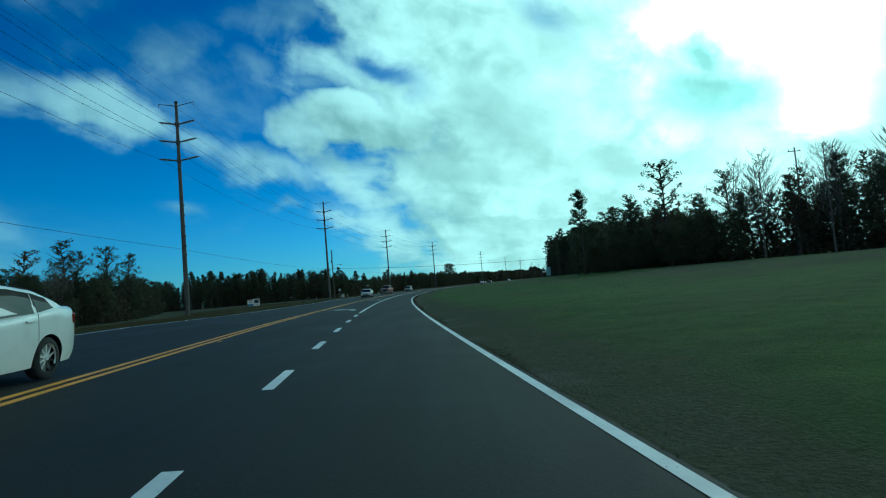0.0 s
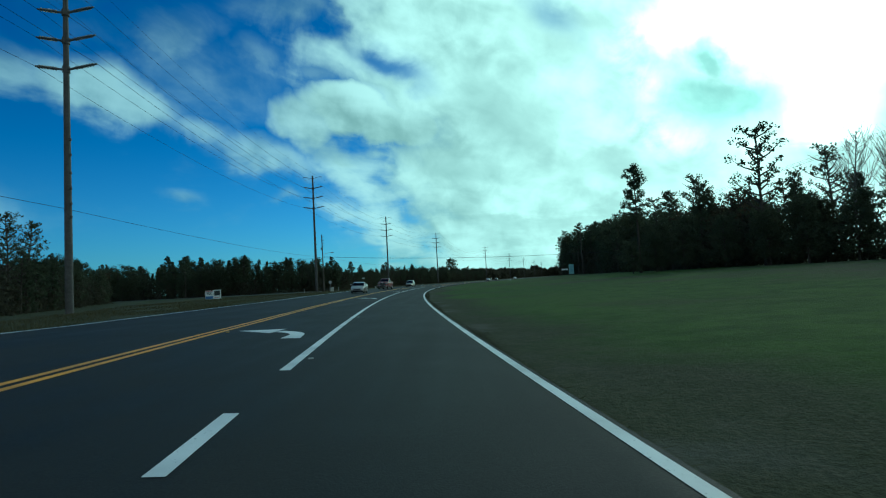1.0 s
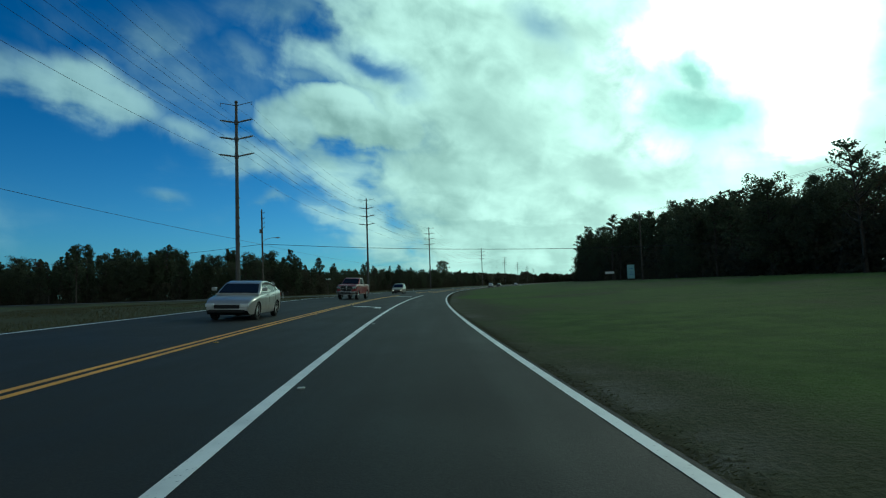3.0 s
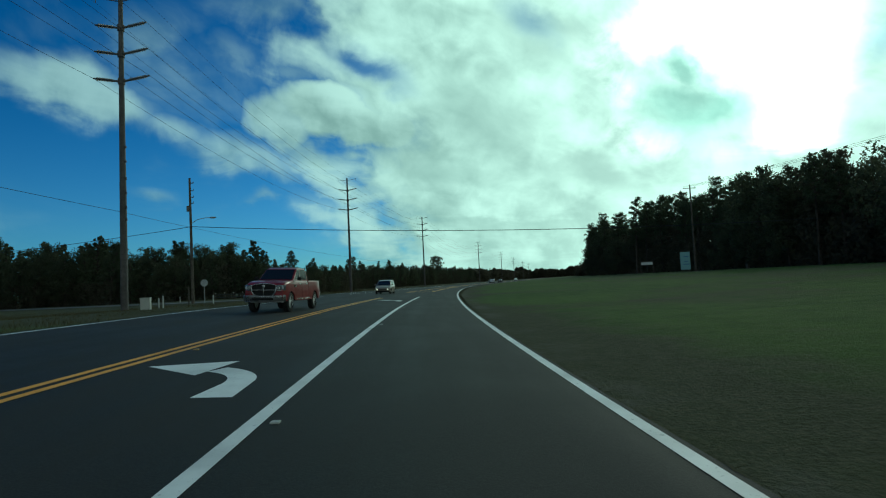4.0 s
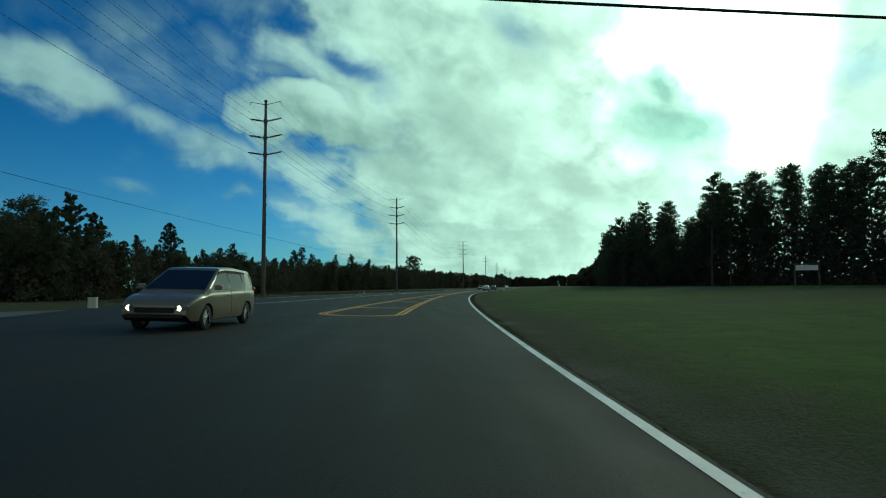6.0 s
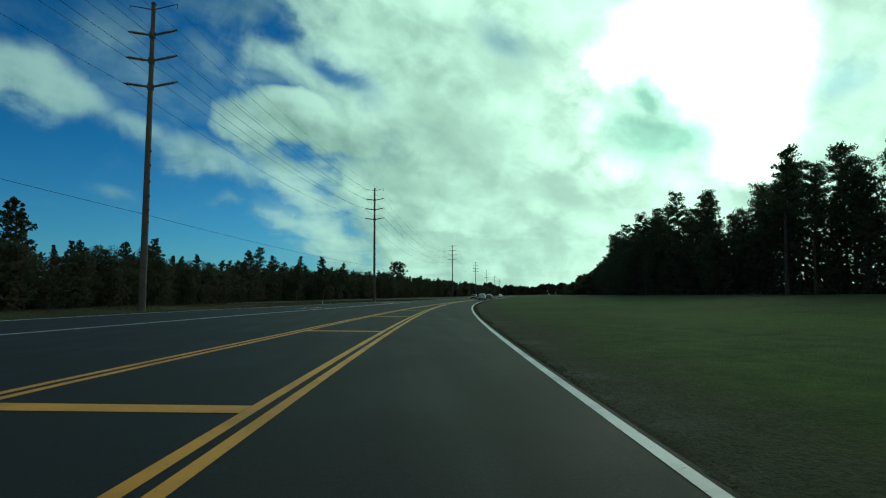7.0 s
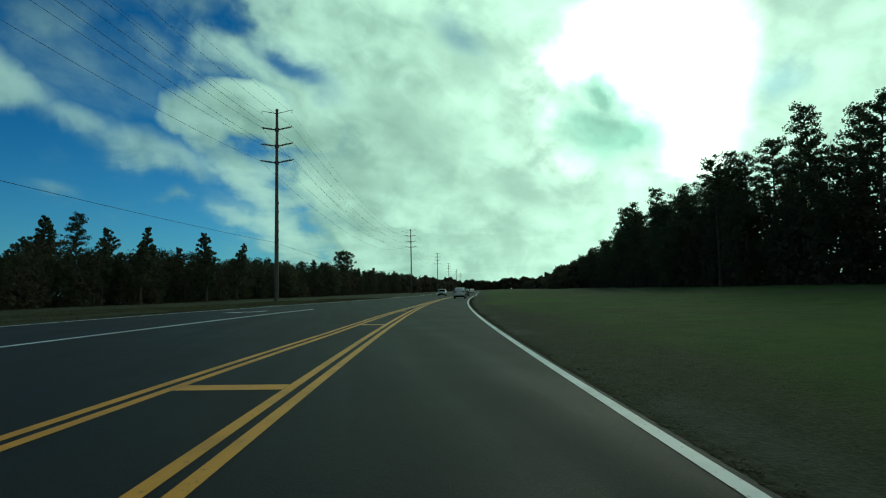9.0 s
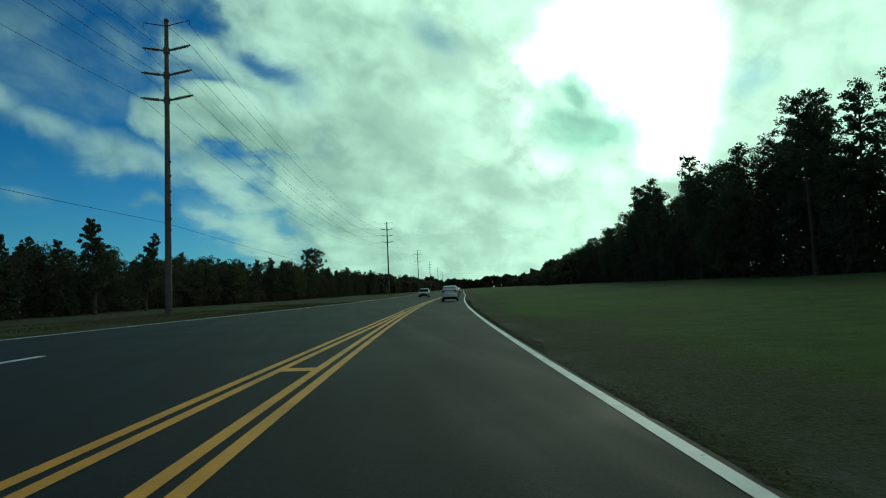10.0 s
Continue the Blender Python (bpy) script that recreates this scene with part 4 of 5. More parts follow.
def wheel(parent, x, y, r, width, spokes, rim_mat):
    bm = bmesh.new()
    side = 1 if x > 0 else -1
    ring = [(-width / 2, r * 0.70), (-width / 2 + 0.01, r * 0.93), (-width / 2 + 0.035, r), (width / 2 - 0.035, r), (width / 2 - 0.01, r * 0.93), (width / 2, r * 0.70)]
    seg = 28
    rows = [[bm.verts.new((dx, rr * math.cos(2 * math.pi * k / seg), rr * math.sin(2 * math.pi * k / seg))) for dx, rr in ring] for k in range(seg)]
    for k in range(seg):
        a, b = rows[k], rows[(k + 1) % seg]
        for i in range(len(ring) - 1):
            bm.faces.new((a[i], a[i + 1], b[i + 1], b[i]))
    bmesh.ops.recalc_face_normals(bm, faces=bm.faces)
    tyre = shaded(part("wheel", bm, TYRE, parent), 40)
    tyre.location = (x, y, r)
    bm = bmesh.new()
    face = side * (width / 2 - 0.05)
    add_rod(bm, (-side * width * 0.3, 0, 0), (face - side * 0.05, 0, 0), r * 0.70, r * 0.70, 24)
    barrel = len(bm.faces)
    for k in range(24):
        a0, a1 = 2 * math.pi * k / 24, 2 * math.pi * (k + 1) / 24
        vs = [bm.verts.new((face + dx * side, rr * math.cos(a), rr * math.sin(a))) for a, rr, dx in ((a0, r * 0.735, 0.035), (a1, r * 0.735, 0.035), (a1, r * 0.64, 0.02), (a0, r * 0.64, 0.02))]
        bm.faces.new(vs)
    twin = spokes == 5
    for k in range(10 if twin else spokes):
        a = 2 * math.pi * (k // 2) / 5 + 0.3 + (0.19 if k % 2 else -0.19) if twin else 2 * math.pi * k / spokes + 0.3
        d, q = Vector((0, math.cos(a), math.sin(a))), Vector((0, -math.sin(a), math.cos(a)))
        vs = []
        for dist, wide, out in ((0.1, 0.06 if twin else min(0.17, 0.7 / spokes), 0.02), (0.68, 0.062 if twin else min(0.095, 0.55 / spokes), 0.012)):
            vs += [bm.verts.new(d * r * dist + q * r * wide * e + Vector((face + side * out, 0, 0))) for e in (-1, 1)]
        bm.faces.new((vs[0], vs[1], vs[3], vs[2]))
        back = [bm.verts.new(v.co - Vector((side * 0.035, 0, 0))) for v in vs]
        bm.faces.new((vs[0], vs[2], back[2], back[0]))
        bm.faces.new((vs[1], vs[3], back[3], back[1]))
    add_rod(bm, (face - side * 0.02, 0, 0), (face + side * 0.035, 0, 0), r * 0.15, r * 0.12, 12)
    bmesh.ops.recalc_face_normals(bm, faces=bm.faces)
    rim = part("rim", bm, [rim_mat, BLACK_TRIM], tyre, "bright alloy rim")
    for poly in rim.data.polygons:
        if poly.index < barrel:
            poly.material_index = 1


def vehicle(name, label, category, paint, at, turn, half, sill, body, cab, taper, axles, r, windows, wind, back, lamps_on=False, spokes=5, wheel_width=0.22, round_end=0.15, group=""):
    """A road vehicle that faces +y. body and cab: side outlines along the top, from tail to nose; windows: side panes; wind and back: the screens' foot and head."""
    car = thing(name, label, category, group, at=at, turn=turn, lean=math.atan(bank(at[1], 0.0) - bank(at[1], -1.0)) * -1)
    tail_y, nose_y = min(p[0] for p in body), max(p[0] for p in body)
    belt = cab[0][1]

    def shape(x, y, z):
        t = max(0.0, z - belt)
        end = max(0.0, (abs(y - (tail_y + nose_y) / 2) / ((nose_y - tail_y) / 2)) - 0.66) / 0.34
        return x * (1 - taper * t - round_end * min(1.0, end) ** 2.4) * side_line(min(z, belt))

    wide = r * 1.17
    ys = set(np.round(np.arange(tail_y, nose_y, 0.07), 3)) | {nose_y}
    for yc in axles:
        ys |= {round(float(yc + wide * math.sin(radians(a))), 4) for a in range(-90, 91, 10)}
        ys |= {round(yc - wide - 0.004, 4), round(yc + wide + 0.004, 4)}
    ys = sorted(ys)
    tops = dict(zip(ys, smooth_line(body[1:] if len(body) > 6 else body, ys, 0.09)))

    def bottom(y):
        z = sill + 0.16 * max(0.0, 1 - min(y - tail_y, nose_y - y) / 0.22)
        for yc in axles:
            if abs(y - yc) <= wide:
                z = max(z, r * 0.98 + math.sqrt(max(0.0, wide * wide - (y - yc) ** 2)))
        return min(z, tops[y] - 0.12)

    bm = hull(ys, bottom, lambda y: tops[y], lambda y, z: shape(half, y, z), 0.09, 0.018, True)
    shaded(part("body", bm, [paint, BLACK_TRIM], car), 50)
    cab_ys = sorted(set(np.round(np.arange(cab[0][0], cab[-1][0], 0.06), 3)) | {cab[-1][0]})
    roof = dict(zip(cab_ys, smooth_line(cab, cab_ys, 0.05)))
    bm = hull(cab_ys, lambda y: belt - 0.12, lambda y: max(roof[y], belt - 0.06), lambda y, z: shape(half * 0.955, y, z), 0.07, 0.004)
    shaded(part("cabin", bm, paint, car), 50)
    bm = bmesh.new()
    add_box(bm, (half * 1.72, nose_y - tail_y - 0.9, 0.3), (0, (nose_y + tail_y) / 2, sill + 0.12))
    part("underbody", bm, BLACK_TRIM, car)
    # side panes
    for side in (-1, 1):
        for pane in windows:
            bm = bmesh.new()
            outer = [bm.verts.new((side * (abs(shape(half * 0.955, y, z)) + 0.006), y, z)) for y, z in pane]
            inner = [bm.verts.new((v.co.x - side * 0.03, v.co.y, v.co.z)) for v in outer]
            bm.faces.new(outer)
            for i in range(len(outer)):
                j = (i + 1) % len(outer)
                bm.faces.new((outer[i], inner[i], inner[j], outer[j]))
            bmesh.ops.recalc_face_normals(bm, faces=bm.faces)
            pane_ob = part("side_window", bm, GLASS, car)
            bm = bmesh.new()
            mid = (sum(p[0] for p in pane) / len(pane), sum(p[1] for p in pane) / len(pane))
            seal = [bm.verts.new((side * (abs(shape(half * 0.955, y, z)) + 0.002), y + (0.028 if y > mid[0] else -0.028), z + (0.024 if z > mid[1] else -0.024))) for y, z in pane]
            bm.faces.new(seal)
            got = bmesh.ops.extrude_face_region(bm, geom=bm.faces[:])
            for v in [g for g in got["geom"] if isinstance(g, bmesh.types.BMVert)]:
                v.co.x -= side * 0.03
            bmesh.ops.recalc_face_normals(bm, faces=bm.faces)
            part("window_seal", bm, BLACK_TRIM, pane_ob)
    # screens
    for label_name, (foot, head) in (("windscreen", wind), ("rear_window", back)):
        bm = bmesh.new()
        out = 1 if label_name == "windscreen" else -1
        d = Vector((0, head[0] - foot[0], head[1] - foot[1]))
        up = Vector((0, abs(d.z) * out, abs(d.y))).normalized() * 0.012
        vs = []
        for t in (0.06, 0.93):
            p = Vector((0, foot[0], foot[1])) + d * t
            x = abs(shape(half * 0.955, p.y, p.z)) - 0.075
            vs += [bm.verts.new((-x, p.y + up.y, p.z + up.z)), bm.verts.new((x, p.y + up.y, p.z + up.z))]
        bm.faces.new((vs[0], vs[1], vs[3], vs[2]))
        got = bmesh.ops.extrude_face_region(bm, geom=bm.faces[:])
        for v in [g for g in got["geom"] if isinstance(g, bmesh.types.BMVert)]:
            v.co -= up * 2.2
        bmesh.ops.recalc_face_normals(bm, faces=bm.faces)
        part(label_name, bm, GLASS, car)
    for yc in axles:
        for side in (-1, 1):
            wheel(car, side * (half - wheel_width / 2 - 0.015), yc, r, wheel_width, spokes, ALLOY)
    # door seams, handles and mirrors
    for side in (-1, 1):
        for k, pane in enumerate(windows[:2]):
            y = min(p[0] for p in pane) - 0.03
            bm = bmesh.new()
            marks = np.linspace(max(sill + 0.1, 0.34), belt - 0.02, 6)
            for z0, z1 in zip(marks, marks[1:]):
                x0, x1 = abs(shape(half, y, z0)), abs(shape(half, y, z1))
                add_box(bm, (0.006, 0.009, z1 - z0), (side * (x0 + x1) / 2, y, (z0 + z1) / 2), (0, -side * math.atan2(x0 - x1, z1 - z0), 0))
            part("door_seam", bm, BLACK_TRIM, car)
            bm = bmesh.new()
            add_box(bm, (0.035, 0.2, 0.035), (side * (abs(shape(half, y, belt - 0.14)) + 0.012), y + 0.22, belt - 0.13), bevel=0.01)
            part("door_handle", bm, CHROME if category == "pickup" else paint, car)
        y = max(p[0] for p in windows[0]) - 0.05
        bm = bmesh.new()
        add_box(bm, (0.2, 0.12, 0.15), (side * (half + 0.1), y, belt + 0.1), bevel=0.03)
        part("mirror", bm, BLACK_TRIM if category == "pickup" else paint, car)
    # front
    z = body[-1][1]
    if category == "pickup":
        return car
    bm = bmesh.new()
    add_box(bm, (half * 1.05, 0.06, 0.14), (0, nose_y - 0.005, z - 0.02), bevel=0.02)
    part("grille", bm, BLACK_TRIM, car)
    bm = bmesh.new()
    add_box(bm, (half * 1.5, 0.05, 0.12), (0, nose_y - 0.01, sill + 0.13), bevel=0.02)
    part("air_intake", bm, BLACK_TRIM, car)
    for side in (-1, 1):
        bm = bmesh.new()
        add_box(bm, (0.34, 0.20, 0.14), (side * (half * 0.70), nose_y - 0.07, z + 0.03), (0, 0, -side * 0.25), bevel=0.035)
        lamp = part("headlight", bm, SMOKED if lamps_on else LAMP_GLASS, car)
        if lamps_on:
            bm = bmesh.new()
            add_rod(bm, (side * half * 0.66, nose_y + 0.0, z + 0.03), (side * half * 0.66, nose_y + 0.05, z + 0.03), 0.075, 0.06, 14)
            part("bulb", bm, HEADLAMP_ON, lamp, "lit lamp")
        bm = bmesh.new()
        tz = body[1][1] if len(body) > 1 else z
        add_box(bm, (0.30, 0.17, 0.19), (side * (half * 0.745), tail_y + 0.12, tz + 0.12), (0, 0, side * 0.5), bevel=0.03)
        part("tail_light", bm, TAIL_GLASS, car)
    bm = bmesh.new()
    add_box(bm, (0.32, 0.02, 0.16), (0, tail_y - 0.005, sill + 0.42), bevel=0.004)
    part("number_plate", bm, PLATE, car)
    bm = bmesh.new()
    add_box(bm, (half * 1.62, 0.12, 0.16), (0, tail_y + 0.03, sill + 0.16), bevel=0.04)
    part("rear_bumper", bm, BLACK_TRIM if name != "saloon_car" else paint, car)
    return car


def saloon(label, paint, at, turn, **more):
    return vehicle("saloon_car", label, "car", paint, at, turn, 0.90, 0.23,
                   [(-2.30, 0.42), (-2.31, 0.82), (-2.30, 1.06), (-2.25, 1.155), (-1.70, 1.16), (-0.4, 1.02), (0.9, 0.98), (1.75, 0.86), (2.15, 0.74), (2.28, 0.55)],
                   [(-2.06, 1.08), (-1.66, 1.27), (-1.18, 1.44), (-0.55, 1.52), (0.05, 1.52), (0.42, 1.44), (1.20, 0.94)], 0.40, (-1.34, 1.32), 0.335,
                   [[(0.95, 1.01), (0.36, 1.39), (-0.05, 1.44), (-0.08, 1.03)], [(-0.16, 1.03), (-0.13, 1.445), (-0.55, 1.44), (-0.98, 1.37), (-1.02, 1.07)], [(-1.10, 1.08), (-1.07, 1.37), (-1.36, 1.28), (-1.56, 1.14)]],
                   ((1.12, 1.0), (0.47, 1.42)), ((-1.99, 1.12), (-1.20, 1.45)), **more)


def hatchback(label, paint, at, turn, **more):
    return vehicle("hatchback_car", label, "car", paint, at, turn, 0.90, 0.27,
                   [(-2.12, 0.45), (-2.16, 0.90), (-2.08, 1.06), (-0.4, 1.02), (0.95, 0.99), (1.75, 0.90), (2.08, 0.78), (2.16, 0.60)],
                   [(-2.02, 1.02), (-1.80, 1.42), (-1.55, 1.60), (-0.4, 1.66), (0.25, 1.62), (1.15, 0.98)], 0.34, (-1.28, 1.30), 0.33,
                   [[(0.92, 1.04), (0.28, 1.53), (-0.10, 1.56), (-0.12, 1.04)], [(-0.2, 1.04), (-0.18, 1.56), (-0.95, 1.54), (-0.97, 1.05)], [(-1.05, 1.06), (-1.03, 1.53), (-1.5, 1.48), (-1.68, 1.12)]],
                   ((1.08, 1.03), (0.30, 1.58)), ((-1.99, 1.08), (-1.66, 1.54)), **more)


def minivan(label, paint, at, turn, **more):
    return vehicle("minivan", label, "van", paint, at, turn, 0.98, 0.27,
                   [(-2.45, 0.45), (-2.50, 0.95), (-2.42, 1.10), (-0.4, 1.06), (1.3, 1.03), (2.05, 0.92), (2.42, 0.76), (2.50, 0.58)],
                   [(-2.38, 1.06), (-2.22, 1.52), (-2.0, 1.70), (-0.6, 1.77), (0.35, 1.72), (1.62, 1.0)], 0.26, (-1.45, 1.55), 0.34,
                   [[(1.22, 1.09), (0.45, 1.60), (-0.05, 1.65), (-0.08, 1.09)], [(-0.16, 1.09), (-0.14, 1.65), (-1.15, 1.63), (-1.17, 1.10)], [(-1.25, 1.10), (-1.23, 1.63), (-2.0, 1.56), (-2.1, 1.14)]],
                   ((1.52, 1.06), (0.42, 1.68)), ((-2.35, 1.12), (-2.12, 1.60)), **more)


def pickup(at, turn):
    """The big crew-cab pickup: its bed is open, its grille frame and bumper are chrome."""
    car = vehicle("pickup_truck", "dark red crew-cab pickup truck with chrome bumper and wheels", "pickup", RED_CAR, at, turn, 1.0, 0.50,
                  [(-2.84, 0.60), (-2.86, 1.02), (-2.82, 1.12), (-0.75, 1.12), (-0.70, 1.40), (1.38, 1.41), (2.05, 1.38), (2.52, 1.31), (2.76, 1.20), (2.84, 1.0), (2.84, 0.72)],
                  [(-0.80, 1.38), (-0.66, 1.88), (-0.48, 1.98), (0.30, 2.01), (0.66, 1.94), (1.52, 1.36)], 0.20, (-1.72, 1.92), 0.43,
                  [[(1.16, 1.45), (0.68, 1.85), (0.42, 1.90), (0.40, 1.44)], [(0.28, 1.44), (0.30, 1.90), (-0.44, 1.89), (-0.58, 1.74), (-0.62, 1.45)]],
                  ((1.46, 1.40), (0.68, 1.94)), ((-0.78, 1.46), (-0.66, 1.86)), spokes=5, wheel_width=0.29, round_end=0.10)
    for side in (-1, 1):
        bm = bmesh.new()
        rows = []
        for y in np.linspace(-2.84, -0.715, 24):
            end = max(0.0, abs(y + 0.01) / 2.85 - 0.66) / 0.34
            wide = [(1 - 0.10 * min(1.0, end) ** 2.4) * side_line(min(z, 1.38)) + 0.004 - (0.02 if z > 1.385 else 0.0) for z in (0.98, 1.10, 1.22, 1.34, 1.38, 1.40)]
            ring = [(x, z) for x, z in zip(wide, (0.98, 1.10, 1.22, 1.34, 1.38, 1.40))] + [(wide[-1] - 0.07, 1.40), (wide[0] - 0.12, 0.98)]
            rows.append([bm.verts.new((side * x, y, z)) for x, z in ring])
        for a, b in zip(rows, rows[1:]):
            for i in range(8):
                bm.faces.new((a[i], a[(i + 1) % 8], b[(i + 1) % 8], b[i]))
        bm.faces.new(rows[0])
        bm.faces.new(rows[-1])
        bmesh.ops.recalc_face_normals(bm, faces=bm.faces)
        shaded(part("bed_side", bm, RED_CAR, car), 45)
        bm = bmesh.new()
        add_box(bm, (0.05, 1.9, 0.06), (side * 0.975, 0.1, 0.56), bevel=0.015)
        part("rocker_trim", bm, CHROME, car, "bright strip along the sill")
        bm = bmesh.new()
        add_box(bm, (0.42, 0.30, 0.25), (side * 0.755, 2.69, 1.075), (0, 0, -side * 0.62), bevel=0.06)
        lamp = shaded(part("headlamp_unit", bm, SMOKED, car, "smoked headlamp unit"))
        for k in (0, 1):
            bm = bmesh.new()
            px, py = side * (0.70 + 0.15 * k), 2.885 - 0.09 * k
            add_rod(bm, (px, py - 0.04, 1.07), (px + side * 0.012, py + 0.012, 1.07), 0.075, 0.068, 14)
            part("lens", bm, LAMP_GLASS, lamp, "clear round lens")
        bm = bmesh.new()
        add_box(bm, (0.36, 0.03, 0.03), (side * 0.80, 2.82, 0.955), (0, 0, -side * 0.62), bevel=0.008)
        part("lamp_trim", bm, CHROME, lamp, "bright strip under the lenses")
        bm = bmesh.new()
        add_box(bm, (0.012, 0.30, 0.09), (side * 0.992, 1.38, 1.14), bevel=0.003)
        part("badge", bm, DARK_CHROME, car, "small grey badge")
        # black lip round each wheel arch
        for yc in (-1.72, 1.92):
            bm = bmesh.new()
            arc = [(0.43 * 1.19 * math.cos(radians(a)), 0.43 * 0.98 + 0.43 * 1.19 * math.sin(radians(a))) for a in range(8, 173, 12)]
            for (y0, z0), (y1, z1) in zip(arc, arc[1:]):
                add_rod(bm, (side * 0.985 * side_line(z0), yc + y0, z0), (side * 0.985 * side_line(z1), yc + y1, z1), 0.022, None, 6)
            part("arch_lip", bm, RED_CAR, car)
    bm = bmesh.new()
    add_box(bm, (1.74, 0.08, 0.42), (0, -2.81, 1.185), bevel=0.03)
    shaded(part("tailgate", bm, RED_CAR, car))
    # grille: a bright arched frame, with dark mesh behind a cross
    frame_bm = bmesh.new()
    top = [(0.60 * math.sin(radians(a)), 1.13 + 0.125 * math.cos(radians(a))) for a in range(-90, 91, 15)]
    ring = top + [(0.58, 0.92), (0.48, 0.78), (0.38, 0.74), (-0.38, 0.74), (-0.48, 0.78), (-0.58, 0.92)]
    front = lambda z: 2.875 - 0.12 * max(0.0, z - 0.95)
    for (x0, z0), (x1, z1) in zip(ring, ring[1:] + ring[:1]):
        add_rod(frame_bm, (x0, front(z0), z0), (x1, front(z1), z1), 0.022, None, 8)
    add_box(frame_bm, (0.05, 0.05, 0.46), (0, 2.872, 0.98), bevel=0.012)
    add_box(frame_bm, (1.10, 0.05, 0.032), (0, 2.878, 0.975), bevel=0.01)
    add_box(frame_bm, (0.13, 0.06, 0.15), (0, 2.885, 1.12), bevel=0.03)
    grille = shaded(part("grille_frame", frame_bm, CHROME, car, "chrome grille surround with a cross bar"))
    bm = bmesh.new()
    back_face = [bm.verts.new((x * 0.98, front(z) - 0.015, z)) for x, z in ring]
    bm.faces.new(back_face)
    got = bmesh.ops.extrude_face_region(bm, geom=bm.faces[:])
    for v in [g for g in got["geom"] if isinstance(g, bmesh.types.BMVert)]:
        v.co.y -= 0.2
    bmesh.ops.recalc_face_normals(bm, faces=bm.faces)
    part("grille_mesh", bm, BLACK_TRIM, grille)
    for k in range(5):
        z = 0.80 + 0.075 * k if k < 2 else 0.84 + 0.075 * k
        bm = bmesh.new()
        add_box(bm, (1.04, 0.012, 0.014), (0, front(z) - 0.012, z))
        part("grille_slat", bm, BLACK_TRIM, grille)
    bm = bmesh.new()
    add_box(bm, (1.16, 0.22, 0.32), (0, 2.86, 0.60), (radians(-9), 0, 0), bevel=0.05)
    for side in (-1, 1):
        add_box(bm, (0.52, 0.22, 0.32), (side * 0.76, 2.76, 0.61), (radians(-9), 0, -side * 0.42), bevel=0.05)
    bumper = shaded(part("front_bumper", bm, DARK_CHROME, car, "chrome front bumper, bent round the corners"))
    bm = bmesh.new()
    add_box(bm, (1.0, 0.05, 0.10), (0, 2.975, 0.60), (radians(-9), 0, 0), bevel=0.02)
    part("bumper_intake", bm, BLACK_TRIM, bumper)
    bm = bmesh.new()
    add_box(bm, (1.10, 0.04, 0.03), (0, 2.94, 0.46), bevel=0.01)
    for side in (-1, 1):
        add_box(bm, (0.42, 0.04, 0.03), (side * 0.74, 2.86, 0.47), (0, 0, -side * 0.42), bevel=0.01)
    part("bumper_lip", bm, CHROME, bumper, "bright lower lip")
    bm = bmesh.new()
    add_rod(bm, (0.86, 1.2, 1.40), (0.90, 1.05, 1.70), 0.008, 0.005, 6)
    part("aerial", bm, BLACK_TRIM, car)
    car.scale = (0.95, 0.92, 1.02)
    return car


def on_road(y, u):
    return road(y, u, 0.0)


ONCOMING = math.pi
saloon("white four-door saloon car driving in the oncoming lane", WHITE_CAR, on_road(8.5, -6.35), ONCOMING + line_turn(12), spokes=10, group="oncoming traffic")
saloon("pale silver saloon car driving in the oncoming lane", PALE_CAR, on_road(99.3, -7.0), ONCOMING + line_turn(104), group="oncoming traffic")
pickup(on_road(129.5, -7.0), ONCOMING + line_turn(132) - radians(5.5))
minivan("tan minivan with its headlamps lit in the oncoming lane", TAN_CAR, on_road(172.2, -7.3), ONCOMING + line_turn(178), lamps_on=True, group="oncoming traffic")
saloon("dark grey saloon car far off in the oncoming lane", DARK_CAR, on_road(354.0, -5.2), ONCOMING + line_turn(354), group="oncoming traffic")
hatchback("silver hatchback seen from behind, driving ahead", SILVER_CAR, on_road(318.0, 0.4), line_turn(318), group="traffic ahead")
saloon("dark grey saloon car driving ahead of the hatchback", DARK_CAR, on_road(346.0, 0.2), line_turn(346), group="traffic ahead")
hatchback("white hatchback far ahead on the highway", WHITE_CAR, on_road(430.0, 0.2), line_turn(430), group="traffic ahead")


# ---- things beside the road ----
SIGN_WHITE = painted("white sign face", (0.70, 0.71, 0.70), 0.5)
SIGN_BLUE = painted("blue sign panel", (0.06, 0.16, 0.36), 0.5)
SIGN_RED = painted("red sign strip", (0.36, 0.05, 0.05), 0.5)
SIGN_DARK = painted("dark sign panel", (0.02, 0.024, 0.024), 0.5)
SIGN_GREEN = painted("green sign panel", (0.02, 0.12, 0.07), 0.5)
SIGN_TEAL = painted("faded teal board", (0.22, 0.42, 0.44), 0.6)
PEDESTAL = painted("pale utility box", (0.42, 0.42, 0.38), 0.6)
AMBER = painted("amber reflector", (0.55, 0.30, 0.04), 0.25)


def stand(x, y):
    return Vector((x, y, rise(x, y)))


